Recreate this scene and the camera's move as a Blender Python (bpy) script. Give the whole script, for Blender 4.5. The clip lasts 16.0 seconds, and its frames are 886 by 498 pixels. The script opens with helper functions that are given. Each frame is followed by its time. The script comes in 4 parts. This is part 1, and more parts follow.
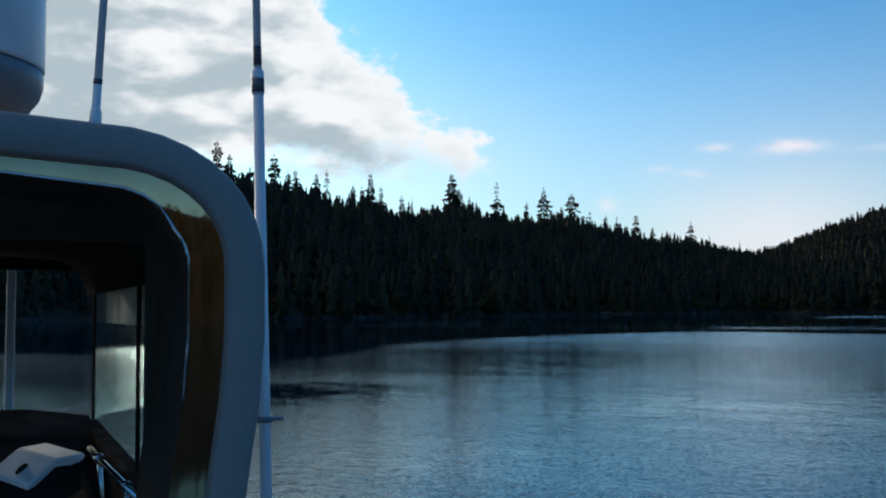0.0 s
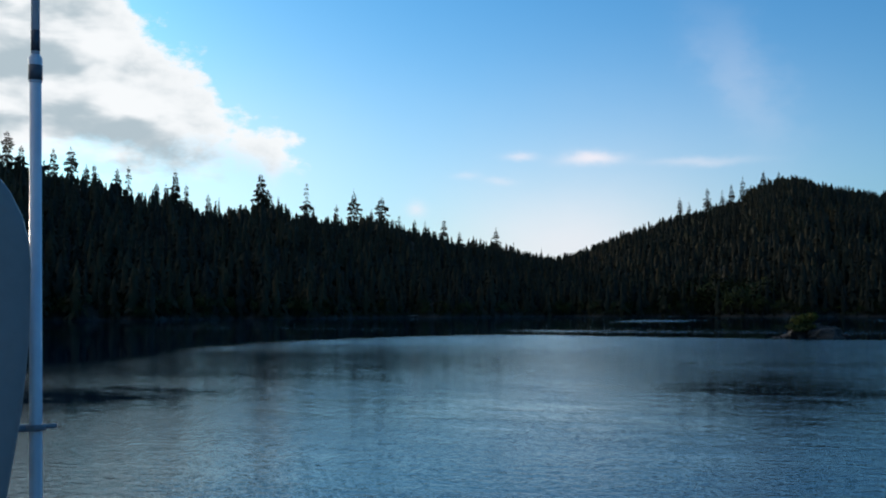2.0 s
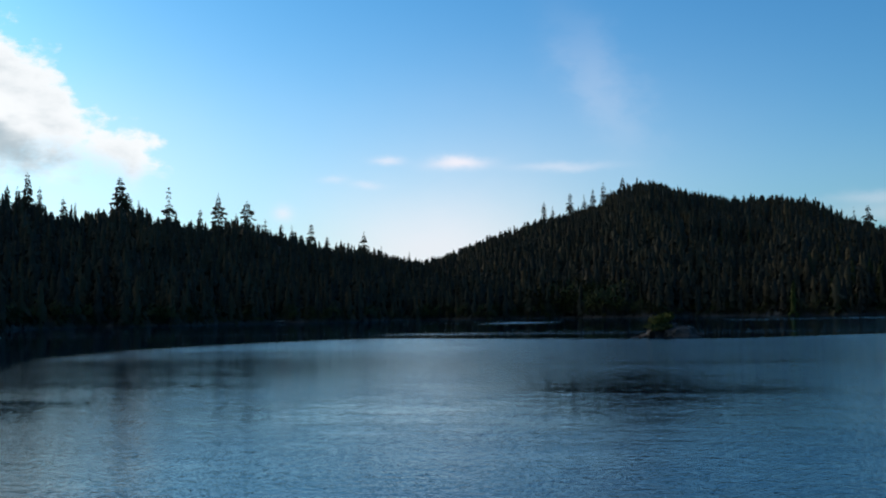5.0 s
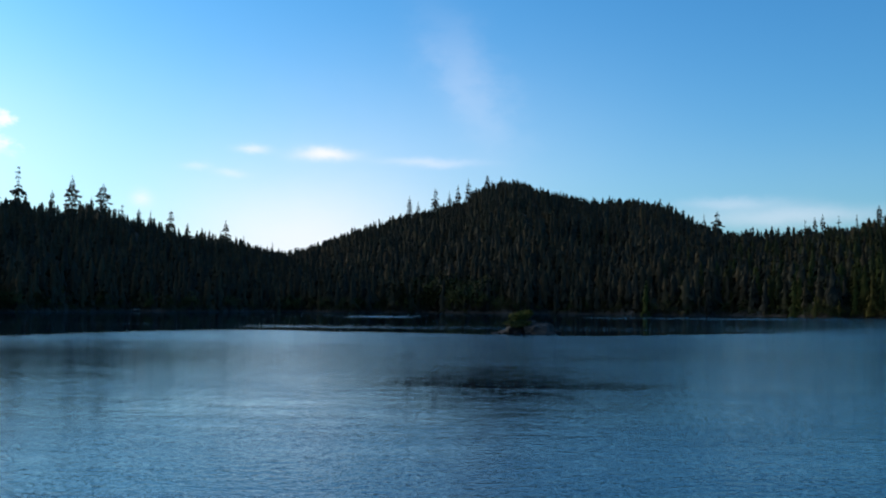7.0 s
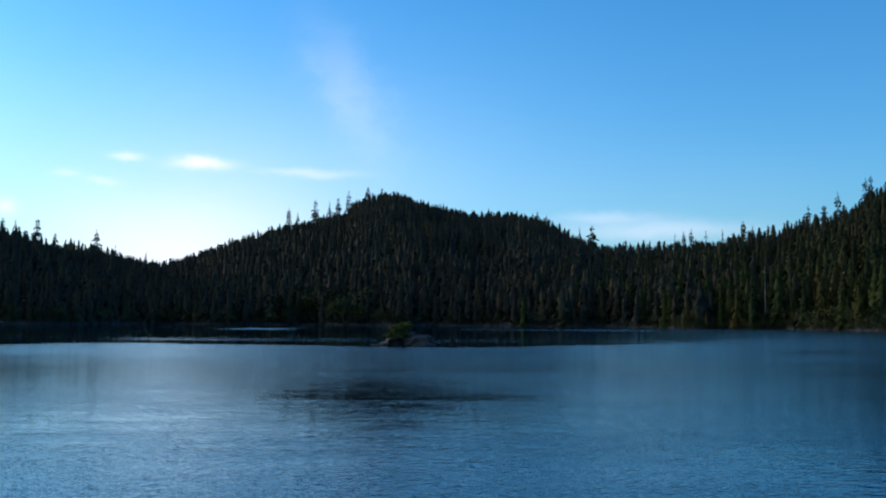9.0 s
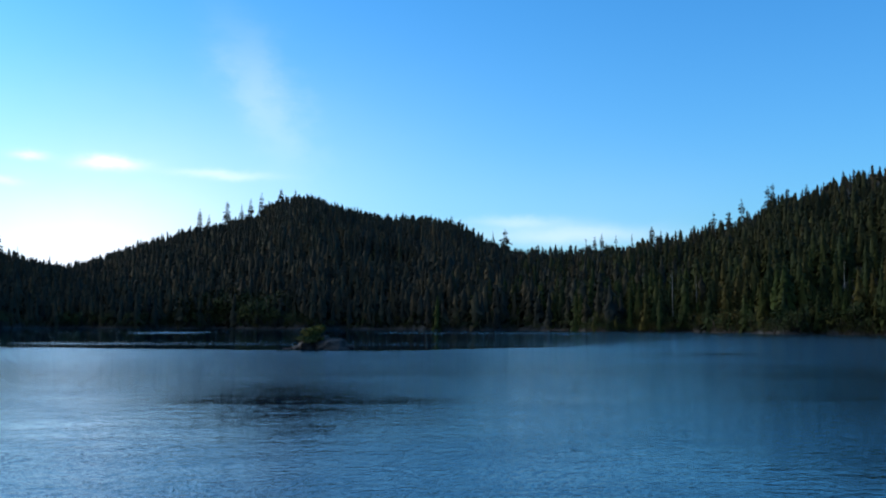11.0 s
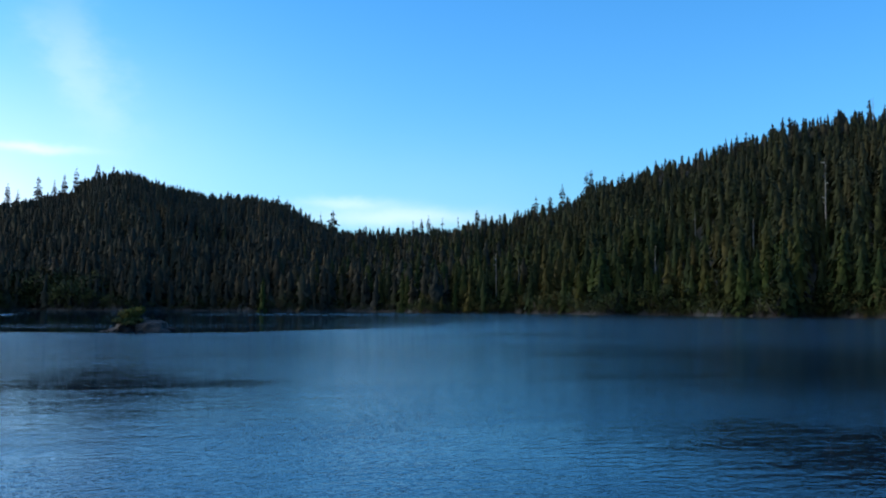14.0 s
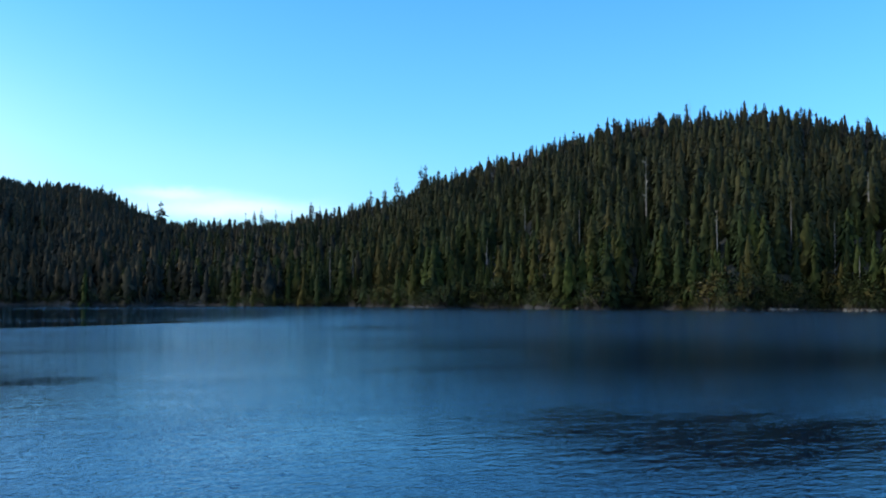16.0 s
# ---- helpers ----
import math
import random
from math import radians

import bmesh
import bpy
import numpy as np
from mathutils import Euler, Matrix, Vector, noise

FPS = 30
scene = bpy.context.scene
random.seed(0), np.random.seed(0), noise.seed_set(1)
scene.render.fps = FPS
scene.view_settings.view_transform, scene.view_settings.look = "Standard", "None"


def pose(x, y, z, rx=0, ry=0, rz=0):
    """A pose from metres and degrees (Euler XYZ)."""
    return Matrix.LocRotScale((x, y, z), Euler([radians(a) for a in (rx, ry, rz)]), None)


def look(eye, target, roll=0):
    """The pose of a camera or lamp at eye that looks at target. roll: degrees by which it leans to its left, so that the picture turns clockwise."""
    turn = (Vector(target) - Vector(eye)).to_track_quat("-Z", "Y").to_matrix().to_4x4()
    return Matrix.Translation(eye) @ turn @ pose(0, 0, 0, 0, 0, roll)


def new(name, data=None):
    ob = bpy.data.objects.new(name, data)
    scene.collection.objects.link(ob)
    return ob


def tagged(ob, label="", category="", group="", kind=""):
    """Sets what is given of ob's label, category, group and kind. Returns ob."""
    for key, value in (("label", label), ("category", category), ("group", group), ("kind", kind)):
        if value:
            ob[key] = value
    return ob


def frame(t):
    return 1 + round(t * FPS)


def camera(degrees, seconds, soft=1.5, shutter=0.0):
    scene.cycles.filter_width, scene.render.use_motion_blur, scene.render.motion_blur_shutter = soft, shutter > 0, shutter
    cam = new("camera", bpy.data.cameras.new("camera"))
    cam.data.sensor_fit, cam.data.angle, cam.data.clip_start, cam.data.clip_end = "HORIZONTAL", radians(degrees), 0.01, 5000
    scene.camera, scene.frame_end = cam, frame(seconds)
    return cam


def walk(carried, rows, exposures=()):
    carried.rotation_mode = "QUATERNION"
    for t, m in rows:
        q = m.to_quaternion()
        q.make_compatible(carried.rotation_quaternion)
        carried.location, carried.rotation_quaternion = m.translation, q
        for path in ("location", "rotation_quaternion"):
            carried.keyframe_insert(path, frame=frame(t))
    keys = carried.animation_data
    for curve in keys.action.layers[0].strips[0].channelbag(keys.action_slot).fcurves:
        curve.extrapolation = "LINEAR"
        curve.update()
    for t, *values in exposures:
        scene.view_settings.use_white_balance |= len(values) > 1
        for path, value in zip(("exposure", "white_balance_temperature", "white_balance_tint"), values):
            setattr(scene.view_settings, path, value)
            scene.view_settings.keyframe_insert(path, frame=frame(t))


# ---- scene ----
cam = camera(48.0, 16.0, soft=2.0)
PATH = [
    (0, pose(0.000, 0.000, 2.3, 93.516, 0.393, 32.055)),
    (0.5, pose(0.013, 0.012, 2.3, 93.567, 0.278, 28.961)),
    (1, pose(0.026, 0.024, 2.3, 93.658, 0.420, 25.895)),
    (1.5, pose(0.031, 0.028, 2.3, 93.775, 0.183, 22.756)),
    (2, pose(0.035, 0.032, 2.3, 93.629, 0.075, 21.069)),
    (2.5, pose(0.037, 0.034, 2.3, 93.338, -0.264, 19.730)),
    (3, pose(0.037, 0.034, 2.3, 93.586, -0.175, 18.207)),
    (3.5, pose(0.037, 0.034, 2.3, 93.705, -0.173, 17.079)),
    (4, pose(0.037, 0.034, 2.3, 93.587, 0.311, 15.887)),
    (6.5, pose(0.037, 0.034, 2.3, 94.042, 0.006, 8.139)),
    (7, pose(0.037, 0.034, 2.3, 93.406, -0.449, 5.623)),
    (7.5, pose(0.037, 0.034, 2.3, 93.592, -0.432, 3.769)),
    (8, pose(0.037, 0.034, 2.3, 93.890, -0.423, 1.628)),
    (8.5, pose(0.037, 0.034, 2.3, 94.071, -0.331, 0.000)),
    (11, pose(0.037, 0.034, 2.3, 94.353, -0.265, -6.225)),
    (11.5, pose(0.037, 0.034, 2.3, 94.469, 0.116, -7.967)),
    (12, pose(0.037, 0.034, 2.3, 93.991, -0.145, -9.784)),
    (12.5, pose(0.037, 0.034, 2.3, 94.237, 0.264, -11.279)),
    (13, pose(0.037, 0.034, 2.3, 94.465, 0.177, -13.217)),
    (13.5, pose(0.037, 0.034, 2.3, 94.146, -0.085, -14.533)),
    (14, pose(0.037, 0.034, 2.3, 93.325, -0.233, -16.151)),
    (14.5, pose(0.037, 0.034, 2.3, 93.309, 0.398, -18.314)),
    (15, pose(0.037, 0.034, 2.3, 92.837, 0.247, -20.572)),
    (15.5, pose(0.037, 0.034, 2.3, 92.831, -0.290, -23.362)),
    (16, pose(0.037, 0.034, 2.3, 92.960, -0.128, -25.677)),
]

EXPOSURES = [(0, 0.0, 6500, 10), (4, 0.05, 6500, 10), (6.5, 0.13, 6340, 10), (7, 0.22, 6250, 10), (8.5, 0.36, 6030, 10), (11, 0.6, 5900, 13), (12.5, 0.72, 5820, 14),
             (14.5, 0.78, 5920, 15), (15.2, 0.86, 5970, 15), (16, 1.1, 6060, 16)]
walk(cam, PATH, EXPOSURES)

# ---- light ----
SUN_AZ, SUN_EL = -64.0, 11.6          # degrees clockwise from +y, degrees up
EYE = 2.3                             # eye above the water


def heading(az, r, z=0.0):
    a = radians(az)
    return Vector((math.sin(a) * r, math.cos(a) * r, z))


class Nodes:
    """Short hand for building node trees."""

    def __init__(self, tree):
        self.t = tree

    def n(self, kind, **props):
        nd = self.t.nodes.new(kind)
        for k, v in props.items():
            if k == "operation":
                nd.operation = v
            elif k == "data_type":
                nd.data_type = v
            elif k == "blend_type":
                nd.blend_type = v
        return nd

    def put(self, sock, v):
        if hasattr(v, "is_output"):
            self.t.links.new(v, sock)
        elif v is not None:
            sock.default_value = v

    def m(self, op, a, b=None, c=None, clamp=False):
        nd = self.n("ShaderNodeMath", operation=op)
        nd.use_clamp = clamp
        for i, v in enumerate((a, b, c)):
            self.put(nd.inputs[i], v)
        return nd.outputs[0]

    def step(self, v, lo, hi, to0=0.0, to1=1.0):
        nd = self.n("ShaderNodeMapRange")
        nd.interpolation_type = "SMOOTHSTEP"
        self.put(nd.inputs[0], v)
        for i, x in enumerate((lo, hi, to0, to1)):
            self.put(nd.inputs[i + 1], x)
        return nd.outputs[0]

    def vec(self, x, y, z=0.0):
        nd = self.n("ShaderNodeCombineXYZ")
        for i, v in enumerate((x, y, z)):
            self.put(nd.inputs[i], v)
        return nd.outputs[0]

    def noise(self, vec, scale, detail=3.0, rough=0.55, warp=0.0):
        nd = self.n("ShaderNodeTexNoise")
        self.put(nd.inputs["Vector"], vec)
        nd.inputs["Scale"].default_value = scale
        nd.inputs["Detail"].default_value = detail
        nd.inputs["Roughness"].default_value = rough
        nd.inputs["Distortion"].default_value = warp
        return nd.outputs[0]

    def mix(self, f, a, b, blend="MIX"):
        nd = self.n("ShaderNodeMix", data_type="RGBA", blend_type=blend)
        self.put(nd.inputs[0], f)
        self.put(nd.inputs[6], a)
        self.put(nd.inputs[7], b)
        return nd.outputs[2]

    def scaled(self, vec, sx, sy, sz, rz=0.0):
        nd = self.n("ShaderNodeMapping")
        self.put(nd.inputs["Vector"], vec)
        nd.inputs["Rotation"].default_value = (0, 0, radians(rz))
        nd.inputs["Scale"].default_value = (sx, sy, sz)
        return nd.outputs[0]


def build_world():
    w = bpy.data.worlds.new("evening_sky")
    w.use_nodes = True
    scene.world = w
    w.node_tree.nodes.clear()
    k = Nodes(w.node_tree)
    sky = k.n("ShaderNodeTexSky")
    sky.sky_type = "NISHITA"
    sky.sun_disc = False
    sky.sun_elevation, sky.sun_rotation = radians(SUN_EL), radians(SUN_AZ)
    sky.air_density, sky.dust_density, sky.ozone_density = 1.0, 1.2, 2.5
    co = k.n("ShaderNodeTexCoord").outputs["Generated"]
    sep = k.n("ShaderNodeSeparateXYZ")
    k.put(sep.inputs[0], co)
    az = k.m("MULTIPLY", k.m("ARCTAN2", sep.outputs[0], sep.outputs[1]), 57.2958)
    el = k.m("MULTIPLY", k.m("ARCSINE", sep.outputs[2]), 57.2958)
    clear = k.mix(1.0, sky.outputs[0], k.mix(k.step(el, 5.0, 26.0), (0.50, 0.97, 1.27, 1), (0.34, 0.90, 1.27, 1)), "MULTIPLY")
    flat = k.vec(az, k.m("MULTIPLY", el, 1.6), 0.0)
    # broken cloud bank in front of the low sun
    ragged = k.m("SUBTRACT", k.noise(flat, 0.28, 6, 0.62), 0.5)
    edge = k.m("SUBTRACT", k.m("SUBTRACT", -21.1, el), az)
    edge = k.m("ADD", edge, k.m("MULTIPLY", ragged, 11.0))
    low = k.m("ADD", el, k.m("MULTIPLY", ragged, 5.0))
    bank = k.m("MULTIPLY", k.step(edge, -0.4, 1.4), k.step(low, 7.2, 9.6))
    bank = k.m("MULTIPLY", bank, k.step(az, -170.0, -130.0))
    body = k.noise(k.vec(az, k.m("MULTIPLY", el, 2.9), 4.0), 0.165, 4, 0.48, 0.3)
    puff = k.noise(k.vec(az, k.m("MULTIPLY", el, 1.6), 9.0), 0.5, 3, 0.45, 0.1)
    body = k.m("ADD", k.m("MULTIPLY", body, 0.68), k.m("MULTIPLY", puff, 0.32))
    tone = k.step(body, 0.37, 0.59)
    thin = k.step(edge, 0.5, 7.0)
    tone = k.m("MULTIPLY", tone, thin)
    cloud = k.mix(tone, (0.97, 1.0, 1.02, 1), (0.47, 0.57, 0.63, 1))
    # thin wisps over the saddle
    wisp = None
    for a, e, wa, we, s in ((-16.6, 8.9, 0.8, 0.2, 0.4), (-12.5, 8.7, 1.5, 0.3, 0.62), (-6.4, 8.4, 2.4, 0.22, 0.26), (-30.8, 8.6, 0.4, 1.1, 0.35),
                            (-19.7, 7.8, 0.7, 0.2, 0.2), (-17.8, 7.5, 0.8, 0.2, 0.2), (-22.6, 5.9, 0.5, 0.4, 0.35), (13.5, 5.1, 5.0, 0.55, 0.3), (10.5, 5.9, 2.5, 0.3, 0.22), (-14.0, 3.2, 8.0, 3.6, 0.55), (-12.0, 6.0, 15.0, 6.5, 0.28), (15.0, 5.5, 11.0, 3.5, 0.06), (-34.0, 7.0, 9.0, 6.0, 0.32)):
        da = k.m("DIVIDE", k.m("SUBTRACT", az, a), wa)
        de = k.m("DIVIDE", k.m("SUBTRACT", k.m("ADD", el, k.m("MULTIPLY", ragged, 1.0)), e), we)
        g = k.m("EXPONENT", k.m("MULTIPLY", k.m("ADD", k.m("MULTIPLY", da, da), k.m("MULTIPLY", de, de)), -1.0))
        g = k.m("MULTIPLY", g, s)
        wisp = g if wisp is None else k.m("ADD", wisp, g)
    slant = k.m("ADD", az, k.m("MULTIPLY", k.m("SUBTRACT", el, 12.5), 0.42))
    da = k.m("DIVIDE", k.m("ADD", slant, k.m("ADD", 4.2, k.m("MULTIPLY", ragged, 5.0))), 1.7)
    de = k.m("DIVIDE", k.m("SUBTRACT", el, 12.8), 3.4)
    g = k.m("EXPONENT", k.m("MULTIPLY", k.m("ADD", k.m("MULTIPLY", da, da), k.m("MULTIPLY", de, de)), -1.0))
    wisp = k.m("ADD", wisp, k.m("MULTIPLY", g, 0.15), clamp=True)
    b0, b1, b2 = (k.n("ShaderNodeBackground") for _ in range(3))
    k.put(b0.inputs[0], clear)
    b0.inputs[1].default_value = SKY_STRENGTH
    k.put(b1.inputs[0], cloud)
    b1.inputs[1].default_value = CLOUD_STRENGTH
    b2.inputs[0].default_value = (0.96, 0.92, 0.98, 1)
    b2.inputs[1].default_value = WISP_STRENGTH
    m1, m2 = k.n("ShaderNodeMixShader"), k.n("ShaderNodeMixShader")
    k.put(m1.inputs[0], wisp)
    k.put(m1.inputs[1], b0.outputs[0])
    k.put(m1.inputs[2], b2.outputs[0])
    k.put(m2.inputs[0], bank)
    k.put(m2.inputs[1], m1.outputs[0])
    k.put(m2.inputs[2], b1.outputs[0])
    out = k.n("ShaderNodeOutputWorld")
    k.put(out.inputs[0], m2.outputs[0])


SKY_STRENGTH, CLOUD_STRENGTH, WISP_STRENGTH = 0.145, 0.95, 0.95
build_world()
sun = new("sun", bpy.data.lights.new("sun", "SUN"))
sun.data.energy, sun.data.angle, sun.data.color = 1.7, radians(2), (1.0, 0.86, 0.68)
sun.matrix_world = look(heading(SUN_AZ, 50 * math.cos(radians(SUN_EL)), 50 * math.sin(radians(SUN_EL))), (0, 0, 0))


# ---- materials ----
def material(name):
    mt = bpy.data.materials.new(name)
    mt.use_nodes = True
    k = Nodes(mt.node_tree)
    return mt, k, mt.node_tree.nodes["Principled BSDF"]


def surface(name, c0, c1, rough=0.5, metal=0.0, scale=8.0, bump=0.1, grain=60.0, rough2=None, coat=0.0):
    """Two-scale mottled surface between two colours."""
    mt, k, p = material(name)
    pos = k.n("ShaderNodeTexCoord").outputs["Object"]
    a = k.noise(pos, scale, 4)
    b = k.noise(pos, grain, 3)
    f = k.m("ADD", k.m("MULTIPLY", a, 0.7), k.m("MULTIPLY", b, 0.3))
    k.put(p.inputs["Base Color"], k.mix(k.step(f, 0.35, 0.65), (*c0, 1), (*c1, 1)))
    k.put(p.inputs["Roughness"], k.step(a, 0.3, 0.7, rough, rough if rough2 is None else rough2))
    p.inputs["Metallic"].default_value = metal
    p.inputs["Coat Weight"].default_value = coat
    bp = k.n("ShaderNodeBump")
    bp.inputs["Strength"].default_value = bump
    bp.inputs["Distance"].default_value = 0.01
    k.put(bp.inputs["Height"], f)
    k.put(p.inputs["Normal"], bp.outputs[0])
    return mt


def foliage(name, dark, light, warm, high=None):
    mt, k, p = material(name)
    at = k.n("ShaderNodeAttribute")
    at.attribute_name = "tint"
    isl = k.n("ShaderNodeNewGeometry").outputs["Random Per Island"]
    pos = k.n("ShaderNodeTexCoord").outputs["Object"]
    fac = at.outputs["Fac"]
    f = k.m("ADD", k.m("MULTIPLY", fac, 0.64), k.m("MULTIPLY", isl, 0.36))
    c = k.mix(k.step(f, 0.1, 0.8), (*dark, 1), (*light, 1))
    hue = k.m("FRACT", k.m("MULTIPLY", fac, 9.37))
    patchy = k.step(k.noise(pos, 0.03, 3), 0.38, 0.62)
    c = k.mix(k.m("MULTIPLY", k.step(hue, 0.55, 0.85), k.m("ADD", 0.25, k.m("MULTIPLY", patchy, 0.6))), c, (*warm, 1))
    c = k.mix(k.m("MULTIPLY", k.step(hue, 0.4, 0.05), 0.45), c, (dark[0] * 0.8, dark[1] * 1.25, dark[2] * 1.7, 1))
    if high:
        # upper slopes fade to a greyer tone: haze put into the needle colour
        up = k.n("ShaderNodeSeparateXYZ")
        k.put(up.inputs[0], k.n("ShaderNodeNewGeometry").outputs["Position"])
        c = k.mix(k.m("MULTIPLY", k.step(k.m("ADD", up.outputs[2], k.m("MULTIPLY", patchy, 14.0)), 8.0, 62.0), 0.7), c, (*high, 1))
    k.put(p.inputs["Base Color"], c)
    p.inputs["Roughness"].default_value = 0.8
    p.inputs["Specular IOR Level"].default_value = 0.1
    return mt


# where the breeze dies out: bearing, distance
WIND_LINE = [(-180, 9), (-78, 12), (-64, 70), (-54, 62), (-47, 50), (-42, 47), (-35, 66), (-29.5, 80), (-24, 91), (-17, 101), (-11, 95), (-5, 92), (1, 88), (8, 96), (14, 112), (24, 160),
             (60, 26), (75, 12), (180, 9)]


def water_material():
    mt, k, p = material("sea_water")
    pos = k.n("ShaderNodeNewGeometry").outputs["Position"]
    sep = k.n("ShaderNodeSeparateXYZ")
    k.put(sep.inputs[0], pos)
    x, y = sep.outputs[0], sep.outputs[1]
    # lee water along the wooded shores stays calm beyond a sharp wind line, the open basin is ruffled
    big = k.m("SUBTRACT", k.noise(pos, 0.02, 4, 0.6), 0.5)
    rr = k.m("SQRT", k.m("ADD", k.m("MULTIPLY", x, x), k.m("MULTIPLY", y, y)))
    az = k.m("MULTIPLY", k.m("ARCTAN2", x, y), 57.2958)
    line = k.n("ShaderNodeFloatCurve")
    pts = line.mapping.curves[0].points
    for i, (a, r) in enumerate(WIND_LINE):
        q = pts[i] if i in (0, 1) else pts.new(0, 0)
        q.location = ((a + 180) / 360, r / 400)
    line.mapping.update()
    k.put(line.inputs["Value"], k.m("DIVIDE", k.m("ADD", az, 180.0), 360.0))
    edge = k.m("MULTIPLY", line.outputs[0], 400.0)
    lee = k.m("DIVIDE", k.m("SUBTRACT", k.m("ADD", rr, k.m("MULTIPLY", big, 16.0)), edge), edge)
    calm = k.m("MULTIPLY", k.step(k.m("MULTIPLY", lee, k.step(az, -36.0, -18.0, 0.4, 1.0)), -0.04, 0.05), k.step(az, 9.0, 24.0, 1.0, 0.0))
    # broken streaks of breeze across the calm, wider towards the open end of the basin
    streak = k.noise(k.scaled(pos, 0.006, 0.055, 1), 1.0, 3, 0.6)
    calm = k.m("MULTIPLY", calm, k.step(k.m("ADD", streak, k.step(az, 2.0, 16.0, 0.0, 0.12)), 0.55, 0.66, 1.0, 0.5))
    band = k.m("MULTIPLY", k.m("MULTIPLY", k.step(rr, 104.0, 110.0), k.step(rr, 128.0, 134.0, 1.0, 0.0)), k.step(az, -20.0, -15.0))
    calm = k.m("MULTIPLY", calm, k.m("SUBTRACT", 1.0, k.m("MULTIPLY", band, k.step(streak, 0.4, 0.6, 0.15, 0.6))))
    far = k.m("MULTIPLY", k.step(az, 15.0, 27.0), k.step(k.m("ADD", rr, k.m("MULTIPLY", big, 60.0)), 190.0, 250.0))
    calm = k.m("MAXIMUM", calm, k.m("MULTIPLY", far, 0.3))
    paw = k.m("MULTIPLY", k.m("MULTIPLY", k.step(x, -49.5, -47.5), k.step(x, -33.0, -30.0, 1.0, 0.0)),
              k.m("MULTIPLY", k.step(y, 232.0, 236.0), k.step(y, 276.0, 282.0, 1.0, 0.0)))
    paw2 = k.m("MULTIPLY", k.m("MULTIPLY", k.step(x, 4.0, 14.0), k.step(x, 70.0, 95.0, 1.0, 0.0)),
               k.m("MULTIPLY", k.step(y, 250.0, 256.0), k.step(y, 284.0, 290.0, 1.0, 0.0)))
    calm = k.m("MULTIPLY", calm, k.m("SUBTRACT", 1.0, k.m("MAXIMUM", paw, k.m("MULTIPLY", paw2, 0.85))))
    # calm water astern, out of view, added to darken the trim's reflection
    calm = k.m("MAXIMUM", calm, k.step(k.m("ABSOLUTE", az), 64.0, 84.0))
    slick = k.noise(k.scaled(pos, 0.03, 0.085, 1, 12), 1.0, 4, 0.6, 0.5)
    slick = k.step(slick, 0.56, 0.72, 0.0, 0.55)
    # flatter pools lying off the boat
    for az, r, wx, wy, s in ((-40.0, 29.0, 5.6, 4.2, 1.0), (-4.0, 28.0, 6.0, 11.0, 0.95), (42.0, 17.5, 8.5, 4.6, 0.85), (-20.5, 25.0, 4.2, 6.0, 0.9), (-29.0, 46.0, 15.0, 24.0, 0.42)):
        c = heading(az, r)
        a = radians(az)
        dx, dy = k.m("SUBTRACT", x, c.x), k.m("SUBTRACT", y, c.y)
        across = k.m("DIVIDE", k.m("SUBTRACT", k.m("MULTIPLY", dx, math.cos(a)), k.m("MULTIPLY", dy, math.sin(a))), wx)
        along = k.m("DIVIDE", k.m("ADD", k.m("MULTIPLY", dx, math.sin(a)), k.m("MULTIPLY", dy, math.cos(a))), wy)
        d = k.m("ADD", k.m("MULTIPLY", across, across), k.m("MULTIPLY", along, along))
        d = k.m("ADD", d, k.m("MULTIPLY", k.m("SUBTRACT", k.noise(k.scaled(pos, 0.35, 0.8, 1, 10), 1.0, 4, 0.65), 0.5), 3.6))
        slick = k.m("MAXIMUM", slick, k.step(d, -0.6, 1.9, s, 0.0))
    ruffle = k.m("MULTIPLY", k.m("SUBTRACT", 1.0, k.m("MULTIPLY", calm, 0.93)), k.m("SUBTRACT", 1.0, slick))
    ripple = k.noise(k.scaled(pos, 7.0, 10.5, 1, 30), 1.0, 2, 0.5, 0.25)
    wave = k.noise(k.scaled(pos, 3.0, 4.4, 1, -16), 1.0, 1, 0.5, 0.2)
    fine = k.noise(k.scaled(pos, 12.0, 19.0, 1, -26), 1.0, 1, 0.5)
    lively = k.m("SUBTRACT", 1.0, k.m("MAXIMUM", k.m("MULTIPLY", calm, 0.95), k.m("MULTIPLY", slick, 0.88)))
    wave = k.m("MULTIPLY", k.m("MULTIPLY", wave, k.m("SUBTRACT", 1.0, k.m("MULTIPLY", slick, 0.5))), k.m("SUBTRACT", 1.0, k.m("MULTIPLY", calm, 0.95)))
    h = k.m("ADD", k.m("MULTIPLY", wave, 0.0105), k.m("MULTIPLY", k.m("ADD", k.m("MULTIPLY", ripple, 0.0085), k.m("MULTIPLY", fine, 0.0036)), lively))
    gust = k.noise(k.scaled(pos, 0.012, 0.075, 1, 4), 1.0, 4, 0.6, 0.4)
    off = k.m("ADD", k.m("SQRT", k.m("ADD", k.m("MULTIPLY", x, x), k.m("MULTIPLY", y, y))), k.m("MULTIPLY", big, 30.0))
    # two smoother lanes below the low saddles
    lane = k.m("MAXIMUM", k.step(k.m("ABSOLUTE", k.m("ADD", az, 13.5)), 2.0, 7.0, 1.0, 0.0), k.m("MULTIPLY", k.step(k.m("ABSOLUTE", k.m("SUBTRACT", az, 12.0)), 3.0, 11.0, 1.0, 0.0), 0.8))
    h = k.m("MULTIPLY", h, k.m("SUBTRACT", 1.0, k.m("MULTIPLY", lane, 0.64)))
